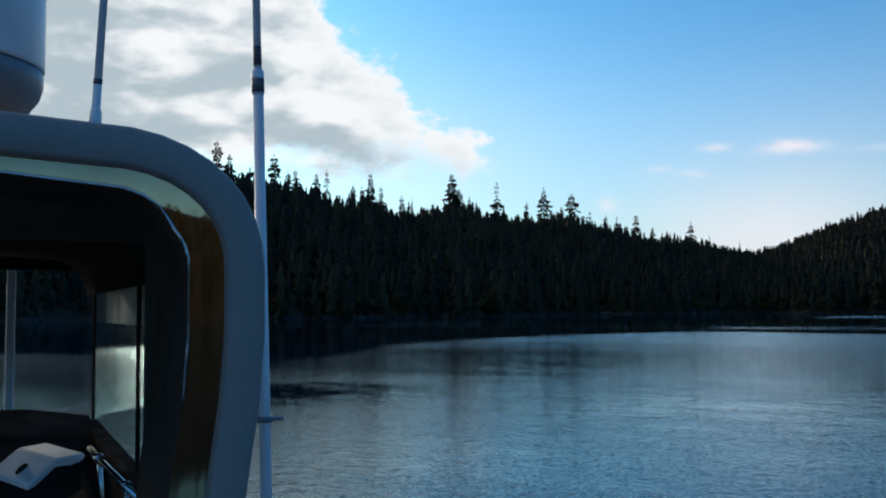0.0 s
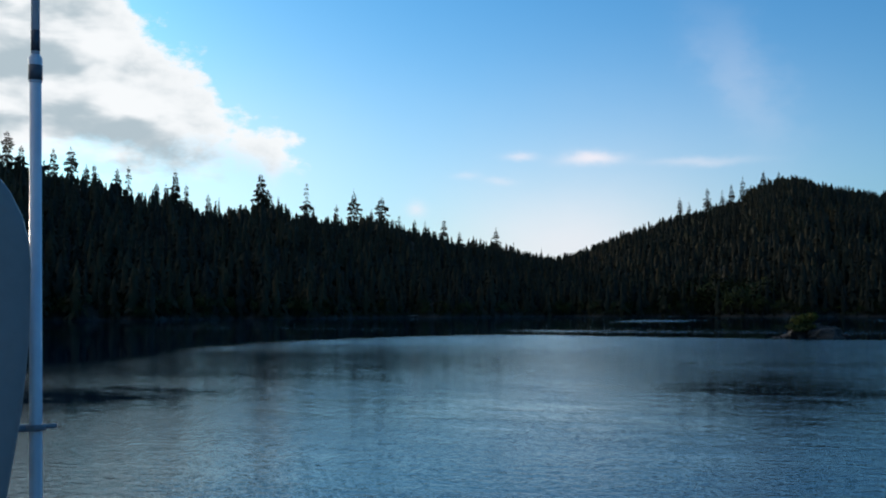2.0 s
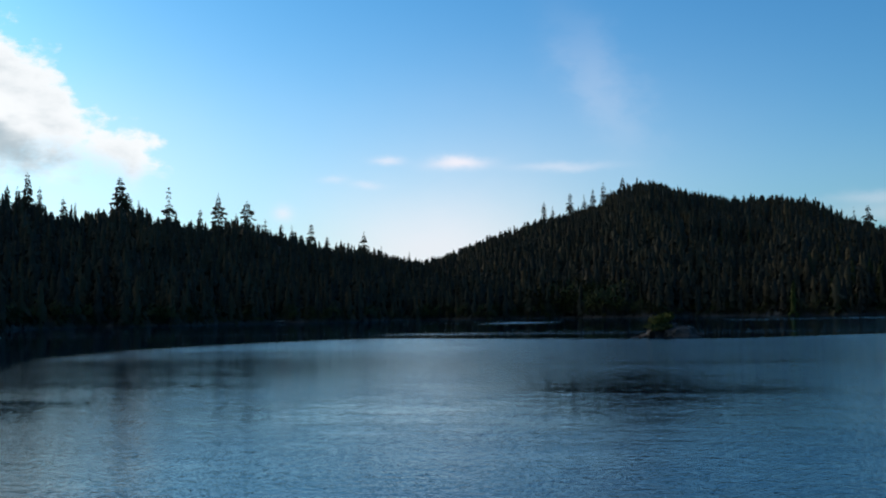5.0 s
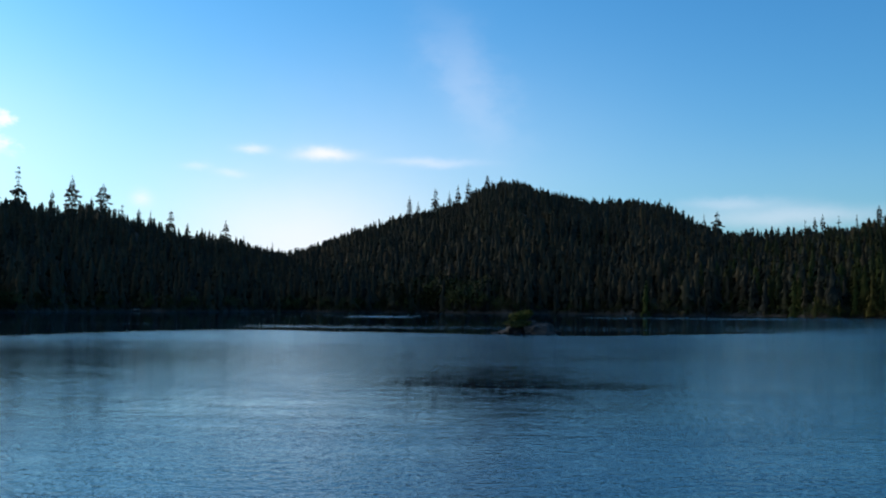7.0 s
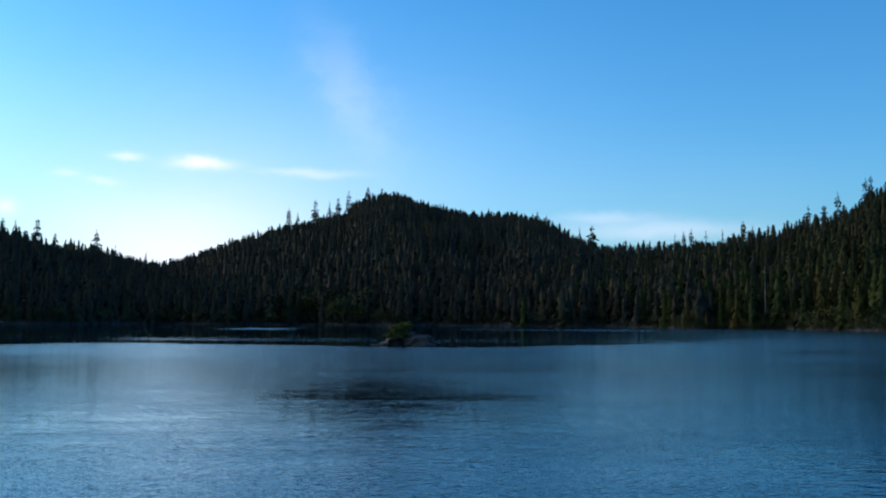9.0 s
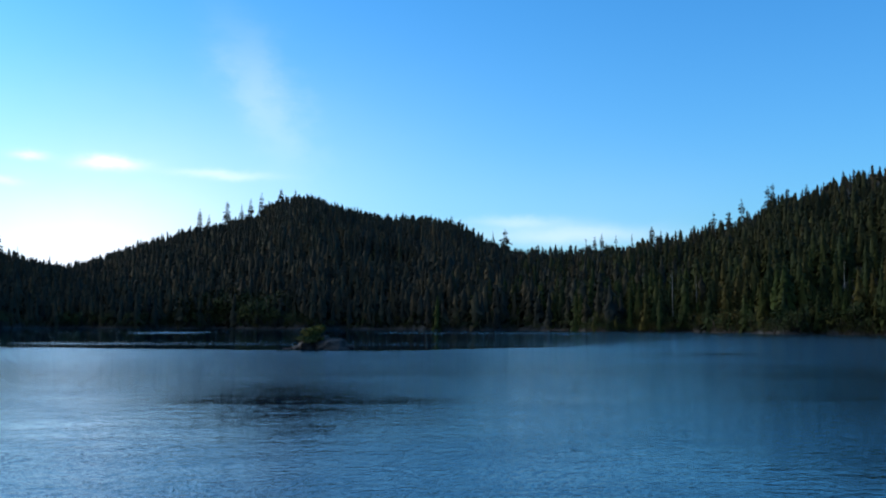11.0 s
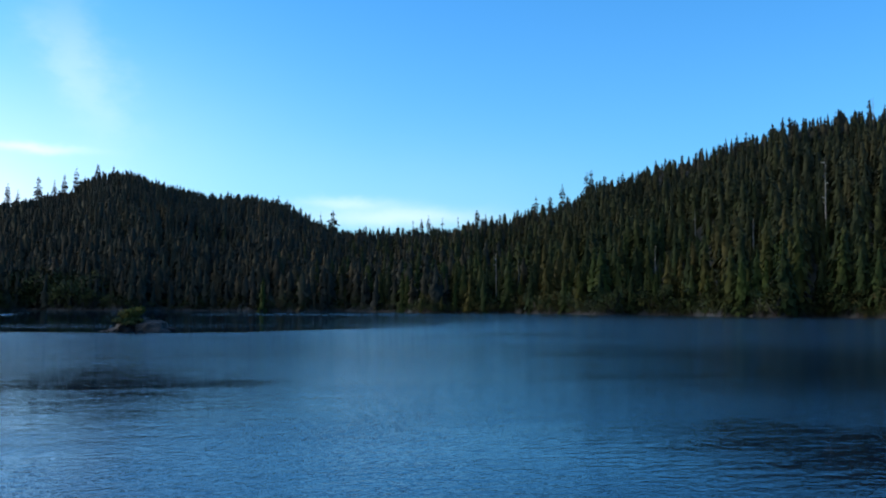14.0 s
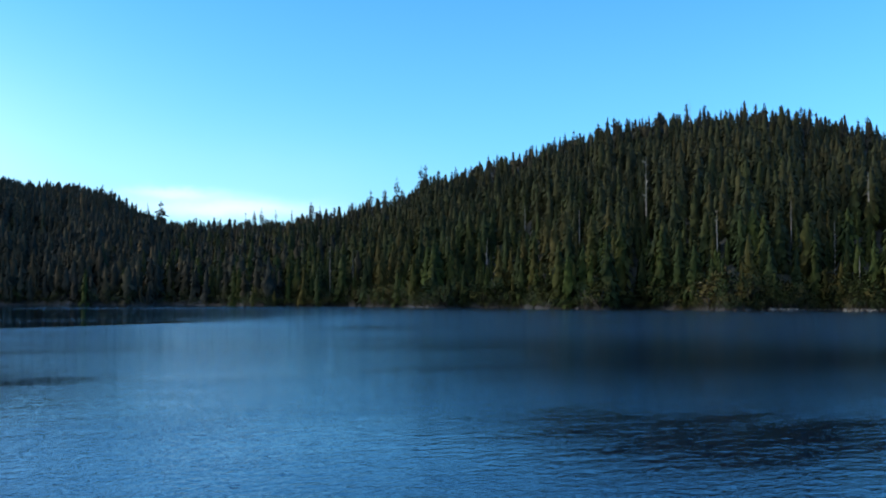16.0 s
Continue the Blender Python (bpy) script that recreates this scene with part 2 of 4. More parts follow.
    h = k.m("MULTIPLY", h, k.step(off, 14.0, 60.0, k.step(az, 4.0, 30.0, 1.0, 1.4), k.step(az, -4.0, 24.0, 0.6, 2.0)))
    h = k.m("MULTIPLY", h, k.m("MAXIMUM", k.step(gust, 0.36, 0.66, 0.72, 1.4), k.m("MULTIPLY", k.m("MAXIMUM", paw, paw2), 2.2)))
    bp = k.n("ShaderNodeBump")
    bp.inputs["Strength"].default_value = 1.0
    bp.inputs["Distance"].default_value = 1.0
    k.put(bp.inputs["Height"], h)
    rough = k.m("ADD", 0.03, k.m("MULTIPLY", ruffle, k.step(off, 30.0, 75.0, 0.05, k.step(az, -4.0, 24.0, 0.10, 0.2))))
    mt.node_tree.nodes.remove(p)
    deep, sheen, fres, both = k.n("ShaderNodeBsdfDiffuse"), k.n("ShaderNodeBsdfGlossy"), k.n("ShaderNodeFresnel"), k.n("ShaderNodeMixShader")
    deep.inputs["Color"].default_value = (0.0002, 0.0044, 0.020, 1)
    sheen.inputs["Color"].default_value = (0.69, 0.90, 1.0, 1)
    k.put(sheen.inputs["Roughness"], rough)
    fres.inputs["IOR"].default_value = 1.333
    for nd in (deep, sheen, fres):
        k.put(nd.inputs["Normal"], bp.outputs[0])
    k.put(both.inputs[0], fres.outputs[0])
    k.put(both.inputs[1], deep.outputs[0])
    k.put(both.inputs[2], sheen.outputs[0])
    k.put(mt.node_tree.nodes["Material Output"].inputs["Surface"], both.outputs[0])
    return mt


def glass_material():
    mt, k, p = material("cabin_glass")
    p.inputs["Base Color"].default_value = (0.88, 0.97, 0.96, 1)
    p.inputs["Roughness"].default_value = 0.0
    p.inputs["IOR"].default_value = 1.03
    p.inputs["Transmission Weight"].default_value = 1.0
    return mt


WATER = water_material()
FOREST = foliage("conifer_needles", (0.012, 0.018, 0.005), (0.031, 0.044, 0.008), (0.050, 0.042, 0.009), (0.029, 0.028, 0.015))
# greyer copy of the needles, with the far hills' haze in its colour
FARWOOD = foliage("hazed_conifer_needles", (0.017, 0.016, 0.011), (0.036, 0.034, 0.020), (0.050, 0.039, 0.019))
SHRUB = foliage("alder_leaves", (0.018, 0.028, 0.009), (0.044, 0.050, 0.013), (0.058, 0.046, 0.013))
YELLOW = foliage("yellow_shrub_leaves", (0.05, 0.053, 0.010), (0.12, 0.10, 0.018), (0.11, 0.085, 0.016))
BARK = surface("bark", (0.014, 0.012, 0.010), (0.032, 0.027, 0.022), 0.9, scale=0.6, bump=0.4, grain=6)
SNAG = surface("weathered_wood", (0.13, 0.125, 0.12), (0.27, 0.255, 0.24), 0.85, scale=0.8, bump=0.4, grain=9)
SOIL = surface("forest_floor", (0.008, 0.010, 0.006), (0.022, 0.021, 0.012), 0.95, scale=0.05, bump=0.5, grain=1.2)
ROCK = surface("shore_rock", (0.03, 0.029, 0.028), (0.12, 0.115, 0.108), 0.9, scale=0.5, bump=0.6, grain=4)
MOULDING = surface("grey_blue_moulding", (0.225, 0.200, 0.192), (0.268, 0.238, 0.226), 0.4, scale=2.0, bump=0.02, grain=40, rough2=0.5)
WETROCK = surface("wet_shore_rock", (0.008, 0.0078, 0.0075), (0.028, 0.027, 0.025), 0.8, scale=0.3, bump=0.6, grain=3)
ISLET = surface("islet_rock", (0.011, 0.0105, 0.010), (0.042, 0.038, 0.034), 0.9, scale=0.9, bump=0.7, grain=5)
WHIP = surface("antenna_fibreglass", (0.60, 0.63, 0.68), (0.68, 0.71, 0.75), 0.35, scale=6.0, bump=0.02, grain=60)
LINER = surface("headliner_cloth", (0.030, 0.027, 0.024), (0.045, 0.041, 0.037), 0.95, scale=4.0, bump=0.1, grain=80)
LINER.node_tree.nodes["Principled BSDF"].inputs["Specular IOR Level"].default_value = 0.0
GELCOAT = surface("white_gelcoat", (0.66, 0.68, 0.70), (0.76, 0.77, 0.78), 0.35, scale=2.0, bump=0.02, grain=40, rough2=0.5)
GLOSSY = surface("polished_trim", (0.50, 0.26, 0.13), (0.60, 0.32, 0.17), 0.03, 0.95, scale=5.0, bump=0.03, grain=18, rough2=0.08)
BLACK = surface("black_vinyl", (0.012, 0.012, 0.013), (0.03, 0.03, 0.03), 0.55, scale=4.0, bump=0.1, grain=80)
BLACK.node_tree.nodes["Principled BSDF"].inputs["Specular IOR Level"].default_value = 0.0
BROWN = surface("dark_brown_panel", (0.062, 0.048, 0.038), (0.090, 0.070, 0.056), 0.8, scale=4.0, bump=0.05, grain=60)
BROWN.node_tree.nodes["Principled BSDF"].inputs["Specular IOR Level"].default_value = 0.0
GREY = surface("grey_plastic", (0.16, 0.17, 0.19), (0.22, 0.23, 0.25), 0.45, scale=3.0, bump=0.03, grain=60)
DARKBAND = surface("dark_collar", (0.05, 0.055, 0.07), (0.09, 0.095, 0.11), 0.5, scale=4.0, bump=0.03, grain=60)
STEEL = surface("stainless_steel", (0.62, 0.62, 0.62), (0.74, 0.74, 0.73), 0.14, 1.0, scale=5.0, bump=0.02, grain=90, rough2=0.24)
BRASS = surface("brass", (0.70, 0.48, 0.16), (0.82, 0.60, 0.26), 0.22, 1.0, scale=5.0, bump=0.02, grain=90)
GLASS = glass_material()


# ---- mesh helpers ----
def mesh_of(name, verts, faces, mats, index=None, tint=None, smooth=False, normals=None):
    """A mesh from arrays: faces is (n, 3) or (n, 4), index the material of each."""
    me = bpy.data.meshes.new(name)
    verts, faces = np.asarray(verts, np.float32), np.asarray(faces, np.int32)
    n, c = faces.shape
    me.vertices.add(len(verts))
    me.vertices.foreach_set("co", verts.ravel())
    me.loops.add(n * c)
    me.loops.foreach_set("vertex_index", faces.ravel())
    me.polygons.add(n)
    me.polygons.foreach_set("loop_start", np.arange(0, n * c, c, dtype=np.int32))
    for mt in mats:
        me.materials.append(mt)
    if index is not None:
        me.polygons.foreach_set("material_index", np.asarray(index, np.int32))
    if smooth:
        me.polygons.foreach_set("use_smooth", np.ones(n, bool))
    me.update(calc_edges=True)
    if tint is not None:
        at = me.attributes.new("tint", "FLOAT", "POINT")
        at.data.foreach_set("value", np.asarray(tint, np.float32))
    if normals is not None:
        me.polygons.foreach_set("use_smooth", np.ones(n, bool))
        me.normals_split_custom_set_from_vertices(normals)
    return me


def part(name, bm, mat, parent, label=""):
    """Links a bmesh as one mesh object under a thing or a part."""
    me = bpy.data.meshes.new(name)
    bm.normal_update()
    bm.to_mesh(me)
    bm.free()
    me.materials.append(mat)
    ob = new(name, me)
    ob.parent = parent
    return tagged(ob, label) if label else ob


def box(x0, x1, y0, y1, z0, z1, bevel=0.0, seg=2):
    bm = bmesh.new()
    bmesh.ops.create_cube(bm, size=1, matrix=Matrix.Translation(((x0 + x1) / 2, (y0 + y1) / 2, (z0 + z1) / 2))
                          @ Matrix.Diagonal((x1 - x0, y1 - y0, z1 - z0, 1)))
    if bevel:
        bmesh.ops.bevel(bm, geom=bm.edges[:], offset=bevel, segments=seg, affect="EDGES", profile=0.6)
    return bm


def tube(points, radii, sides=14, bm=None):
    """A tube with its ends closed along points, with a radius at each."""
    bm = bm or bmesh.new()
    rings = []
    pts = [Vector(p) for p in points]
    for i, p in enumerate(pts):
        d = (pts[min(i + 1, len(pts) - 1)] - pts[max(i - 1, 0)]).normalized()
        u = d.orthogonal().normalized() if abs(d.z) < 0.9 else Vector((1, 0, 0))
        u = (u - d * u.dot(d)).normalized()
        v = d.cross(u)
        rings.append([bm.verts.new(p + (u * math.cos(a) + v * math.sin(a)) * radii[i]) for a in np.linspace(0, 2 * math.pi, sides, endpoint=False)])
    for a, b in zip(rings, rings[1:]):
        for i in range(sides):
            f = bm.faces.new((a[i], a[(i + 1) % sides], b[(i + 1) % sides], b[i]))
            f.smooth = True
    bm.faces.new(rings[0][::-1])
    bm.faces.new(rings[-1])
    return bm


def lathe(x, y, profile, sides=40):
    return tube([(x, y, z) for r, z in profile], [r for r, z in profile], sides)


# ---- land ----
SHORE = [(-180, 260, 450), (-70, 260, 430), (-44, 300, 470), (-32, 350, 560), (-20, 440, 690), (-14.5, 500, 900), (-11, 500, 920), (-3, 468, 880),
         (5, 450, 820), (10, 430, 720), (18, 380, 640), (26, 315, 560), (34, 270, 500), (44, 245, 470), (60, 240, 450), (180, 260, 450)]
RISE_WEST = [(-180, 7), (-110, 6.5), (-64, 7.0), (-50, 8.3), (-44.3, 7.95), (-41.6, 7.3), (-39.2, 6.9), (-38.2, 6.3), (-36.3, 6.6), (-35.2, 5.9), (-33.1, 5.75), (-31.2, 6.35), (-28.9, 5.4),
             (-27.6, 5.45), (-26.6, 5.15), (-25.3, 5.35), (-23.7, 5.0), (-22.1, 4.65), (-20.5, 4.1), (-17.6, 3.75), (-15.7, 3.2), (-14.4, 3.05), (-12.7, 3.6), (-11.2, 4.2), (-8.6, 5.1),
             (-5.7, 5.9), (-4.2, 6.2), (-3.9, 6.8), (-2.6, 7.3), (-1.4, 7.38), (0.6, 6.75), (2.8, 6.25), (5.4, 6.25)]
# bearings 90 and 120 are out of view, raised to darken the trim's reflection
RISE_EAST = [(6.7, 5.95), (8.7, 4.9), (10.3, 4.3), (13.6, 4.15), (16.8, 4.4), (19.3, 4.85), (22.8, 5.7), (24.7, 6.85), (26.2, 7.2), (28.6, 8.0), (30.6, 8.55), (33.5, 9.35), (35.9, 10.12),
             (39.1, 10.42), (43.6, 10.48), (46.5, 9.85), (49.6, 9.0), (60, 8), (90, 10), (120, 10), (180, 7)]
RISE = RISE_WEST + RISE_EAST
CANOPY = 5.0


def land(az, r):
    """Ground height at a bearing (degrees) and distance, with the shore's distance and the share of the way up to the ridge."""
    shore = np.interp(az, [q[0] for q in SHORE], [q[1] for q in SHORE])
    shore = shore + 9 * np.sin(az * 0.71) + 4 * np.sin(az * 1.9 + 1)
    ridge = np.interp(az, [q[0] for q in SHORE], [q[2] for q in SHORE])
    rise = np.interp(az, [q[0] for q in RISE], [q[1] for q in RISE])
    top = ridge * np.tan(np.radians(rise)) + EYE - CANOPY
    s = (r - shore) / (ridge - shore)
    up = np.clip(s, 0, 1)
    z = 0.35 * np.clip((r - shore) / 2, 0, 1) + (top - 0.35) * up ** 0.92
    bumps = np.sin(r * 0.051 + az * 0.33) * np.cos(az * 0.9 + r * 0.017) * 2.2
    z = z + bumps * np.clip(s * 4, 0, 1) * np.clip((1 - s) * 4, 0, 1)
    z = np.where(s > 1, top - (r - ridge) * 0.12, z)
    z = np.maximum(z, np.where(s > 1, 2.0, -3.0))
    return np.where(r < shore, np.maximum(-3.0, (r - shore) * 0.25), z), shore, s


def build_ground():
    azs = np.concatenate([np.arange(-180, -64, 4.0), np.arange(-64, 64, 0.4), np.arange(64, 180, 4.0)])
    rs = np.concatenate([[0.5, 60, 130], np.arange(200, 560, 3.0), np.arange(560, 960, 10.0), [1000, 1150, 1400, 1900, 2800, 4600]])
    A, R = np.meshgrid(azs, rs, indexing="ij")
    Z = land(A, R)[0]
    a = np.radians(A)
    verts = np.stack([np.sin(a) * R, np.cos(a) * R, Z], -1).reshape(-1, 3)
    na, nr = A.shape
    i, j = np.meshgrid(np.arange(na), np.arange(nr - 1), indexing="ij")
    i2 = (i + 1) % na
    faces = np.stack([i * nr + j, i * nr + j + 1, i2 * nr + j + 1, i2 * nr + j], -1).reshape(-1, 4)[:, ::-1]
    index = np.where((Z[:, :-1] < 0.2).ravel(), 1, 0)
    ob = new("ground", mesh_of("ground", verts, faces, [SOIL, WETROCK], index, smooth=True))
    return tagged(ob, "steep dark forested hills and rocky shore ringing the inlet", "ground", kind="structure")


def build_water():
    bm = bmesh.new()
    bmesh.ops.create_circle(bm, cap_ends=True, segments=96, radius=1000)
    me = bpy.data.meshes.new("water")
    bm.to_mesh(me)
    bm.free()
    me.materials.append(WATER)
    return tagged(new("water", me), "wind-ruffled dark blue sea water with calm patches", "water", kind="structure")


build_ground()
build_water()


# ---- trees ----
def outward(v, f, m, mid, lift):
    """Winds the leaf faces outwards from the plant's axis and gives each vertex a soft outward normal."""
    centre = v[f].mean(1)
    away = centre - np.array([0, 0, mid], np.float32)
    away[:, 2] = away[:, 2] * lift + 0.45 * np.hypot(away[:, 0], away[:, 1])
    geo = np.cross(v[f[:, 1]] - v[f[:, 0]], v[f[:, 2]] - v[f[:, 0]])
    back = ((geo * away).sum(1) < 0) & (m == 1)
    f = f.copy()
    f[back] = f[back][:, ::-1]
    nv = v - np.array([0, 0, mid], np.float32)
    nv[:, 2] = nv[:, 2] * lift + 1.0 * np.hypot(nv[:, 0], nv[:, 1])
    flat_n = np.zeros_like(v)
    geo = np.cross(v[f[:, 1]] - v[f[:, 0]], v[f[:, 2]] - v[f[:, 0]])
    for k in range(4):
        flat_n[f[:, k]] = geo / np.maximum(np.linalg.norm(geo, axis=1, keepdims=True), 1e-6)
    nv = 0.45 * nv / np.maximum(np.linalg.norm(nv, axis=1, keepdims=True), 1e-6) + 0.55 * flat_n
    bark = np.zeros(len(v), bool)
    bark[f[m == 0].ravel()] = True
    nv[bark] = np.stack([v[bark, 0], v[bark, 1], 0.02 + 0 * v[bark, 0]], -1)
    return f, nv / np.maximum(np.linalg.norm(nv, axis=1, keepdims=True), 1e-6)


def conifer(rng, height, radius, whorls, per, bare=0.08, ragged=0.3, droop=0.25, power=0.8, sides=5, gaps=0.0, spray=0.26, tufts=0, hangs=1.0):
    """Arrays of one conifer: a tapered trunk and whorls of drooping sprays. Returns verts, quads, material (0 bark, 1 needles)."""
    v, f, m = [], [], []
    rb = 0.008 * height + 0.04
    for k in range(4):
        z = height * (k / 3.0) * 0.985
        rr = rb * (1 - k / 3.0) + 0.015
        for a in range(sides):
            t = 2 * math.pi * a / sides
            v.append((rr * math.cos(t), rr * math.sin(t), z - (0.8 if k == 0 else 0)))
    for k in range(3):
        for a in range(sides):
            b = (a + 1) % sides
            f.append((k * sides + a, k * sides + b, (k + 1) * sides + b, (k + 1) * sides + a))
            m.append(0)
    for w in range(whorls):
        q = (w + 0.7 * rng.random()) / whorls
        z0 = height * (bare + (0.985 - bare) * q)
        reach = radius * max(1 - q, 0.02) ** power * (1 - ragged * rng.random()) + 0.1
        if rng.random() < gaps:
            reach *= 0.35
        off = rng.random() * 6.28
        for b in range(per):
            if rng.random() < gaps * 0.5:
                continue
            t = off + 2 * math.pi * (b + 0.6 * rng.random()) / per
            L = reach * (0.6 + 0.55 * rng.random())
            c, s = math.cos(t), math.sin(t)
            dz = -droop * L * (1.35 - q) * (0.7 + 0.6 * rng.random())
            wd = min(L * spray, 0.045 * height) * (0.7 + 0.6 * rng.random()) + 0.05
            zz = z0 + height * 0.025 * (rng.random() - 0.5)
            e = 0.15 * L * (rng.random() - 0.5)
            for j in range(tufts):
                q0 = (0.22, 0.42, 0.6, 0.78)[j % 4] + 0.12 * rng.random()
                side = L * 0.3 * (rng.random() - 0.5)
                l2 = 0.24 * L + 0.022 * height * rng.random() + 0.18
                w2 = 0.25 * l2
                px, py, pz = q0 * L * c - side * s, q0 * L * s + side * c, zz + q0 * q0 * dz + 0.12 * L * (rng.random() - 0.5)
                t2 = t + 1.6 * (rng.random() - 0.5)
                c2, s2, sink = math.cos(t2), math.sin(t2), -0.15 - 0.75 * rng.random()
                i = len(v)
                v += [(px, py, pz), (px + 0.5 * l2 * c2 - w2 * s2, py + 0.5 * l2 * s2 + w2 * c2, pz + 0.35 * l2 * sink), (px + l2 * c2, py + l2 * s2, pz + l2 * sink),
                      (px + 0.5 * l2 * c2 + w2 * s2, py + 0.5 * l2 * s2 - w2 * c2, pz + 0.6 * l2 * sink)]
                f.append((i, i + 1, i + 2, i + 3))
                m.append(1)
            if tufts:
                continue
            i = len(v)
            v += [(0.08 * L * c, 0.08 * L * s, zz + 0.1 * L), (0.62 * L * c - wd * s, 0.62 * L * s + wd * c, zz + 0.4 * dz + e), (L * c, L * s, zz + dz),
                  (0.62 * L * c + wd * s, 0.62 * L * s - wd * c, zz + 0.4 * dz - e)]
            f.append((i, i + 1, i + 2, i + 3))
            m.append(1)
            hang = hangs * min(0.5 * L, 0.045 * height) * (0.6 + 0.8 * rng.random()) + 0.1
            g = 0.25 * L * (rng.random() - 0.5)
            i = len(v)
            v += [(0.35 * L * c, 0.35 * L * s, zz + 0.15 * dz), (0.9 * L * c - g * s, 0.9 * L * s + g * c, zz + 0.75 * dz),
                  (0.8 * L * c, 0.8 * L * s, zz + 0.8 * dz - hang), (0.5 * L * c + g * s, 0.5 * L * s - g * c, zz + 0.4 * dz - hang * 0.6)]
            f.append((i, i + 1, i + 2, i + 3))
            m.append(1)
    return np.array(v, np.float32), np.array(f, np.int32), np.array(m, np.int32)


def fir(rng, height, radius, tiers=6, sides=8, power=0.85, bare=0.02, rough=0.25, tufts=60, tuft=0.06, droop=0.5, whorls=12):
    """Arrays of one dense conifer: a trunk, a dense inner crown and whorls of drooping green tufts."""
    v, f, m = [], [], []
    rb = 0.008 * height + 0.04
    for z, rr in ((-0.8, rb), (0.5 * height, rb * 0.6), (0.985 * height, 0.02)):
        v += [(rr * math.cos(2.0944 * a), rr * math.sin(2.0944 * a), z) for a in range(3)]
    for k in range(2):
        for a in range(3):
            b = (a + 1) % 3
            f.append((k * 3 + a, k * 3 + b, k * 3 + 3 + b, k * 3 + 3 + a))
            m.append(0)
    side = [rng.uniform(0.86, 1.14) for _ in range(sides)]
    sway = rng.random() * 6.28

    def reach(q):
        return radius * max(1 - q, 0.0) ** power * (0.55 + 0.45 * min(q / 0.12, 1.0))

    base, rings = len(v), 2 * tiers + 1
    for k in range(rings):
        q = min(k / (rings - 1), 0.995)
        wide = reach(q) * ((0.74, 0.62)[k % 2]) * rng.uniform(0.85, 1.12) + 0.02
        for a in range(sides):
            t = 2 * math.pi * (a + 0.25 * rng.uniform(-1, 1)) / sides + 0.4 * k
            d = wide * side[(a + k // 3) % sides] * rng.uniform(1 - rough, 1 + rough)
            z = height * (bare + (1 - bare) * q) + height * 0.5 / rings * rng.uniform(-1, 1) * (1 - q) - (0.1 * d if k % 2 == 0 else 0)
            v.append((d * math.cos(t) + 0.02 * radius * math.cos(sway), d * math.sin(t), z))
    for k in range(rings - 1):
        for a in range(sides):
            b = (a + 1) % sides
            f.append((base + k * sides + a, base + k * sides + b, base + (k + 1) * sides + b, base + (k + 1) * sides + a))
            m.append(1)
    for _ in range(tufts):
        q = rng.random() ** 1.15 * 0.98
        q = min(max((math.floor(q * whorls) + rng.gauss(0.4, 0.16)) / whorls, 0.0), 0.985)
        t = rng.random() * 6.28
        d = reach(q) * rng.uniform(0.5, 0.92)
        z = height * (bare + (1 - bare) * q)
        n = tuft * height * rng.uniform(0.6, 1.3) * (1 - 0.55 * q)
        c, s, sink = math.cos(t), math.sin(t), -droop * rng.uniform(0.3, 1.5)
        w = 0.36 * n
        i = len(v)
        v += [(d * c, d * s, z), ((d + 0.55 * n) * c - w * s, (d + 0.55 * n) * s + w * c, z + 0.4 * n * sink), ((d + n) * c, (d + n) * s, z + n * sink),
              ((d + 0.55 * n) * c + w * s, (d + 0.55 * n) * s - w * c, z + 0.6 * n * sink)]
        f.append((i, i + 1, i + 2, i + 3))
        m.append(1)
    return np.array(v, np.float32), np.array(f, np.int32), np.array(m, np.int32)


def shrub(rng, height, spread, leaves, size):
    """Arrays of a leafy shrub: short stems and many small leaf blades in uneven clumps."""
    v, f, m = [], [], []
    clumps = [(spread * rng.gauss(0, 0.42), spread * rng.gauss(0, 0.42), height * (0.35 + 0.5 * rng.random()), 0.25 + 0.3 * rng.random()) for _ in range(9)]
    for cx, cy, cz, cr in clumps:
        i = len(v)
        w = 0.02 * height
        v += [(-w, 0, -0.3), (w, 0, -0.3), (cx + w * 0.4, cy, cz), (cx - w * 0.4, cy, cz)]
        f.append((i, i + 1, i + 2, i + 3))
        m.append(0)
    for _ in range(leaves):
        cx, cy, cz, cr = rng.choice(clumps)
        d = Vector((rng.gauss(0, 1), rng.gauss(0, 1), rng.gauss(0, 1))).normalized() * cr * (0.4 + 0.7 * rng.random())
        p = Vector((cx + d.x * spread, cy + d.y * spread, max(cz + d.z * height * 0.6, 0.05 * height)))
        u = Vector((rng.gauss(0, 1), rng.gauss(0, 1), rng.gauss(0, 0.6))).normalized() * size * (0.6 + 0.8 * rng.random())
        n = u.orthogonal().normalized() * size * 0.5
        i = len(v)
        v += [tuple(p), tuple(p + u * 0.5 + n), tuple(p + u), tuple(p + u * 0.5 - n)]
        f.append((i, i + 1, i + 2, i + 3))
        m.append(1)
    return np.array(v, np.float32), np.array(f, np.int32), np.array(m, np.int32)


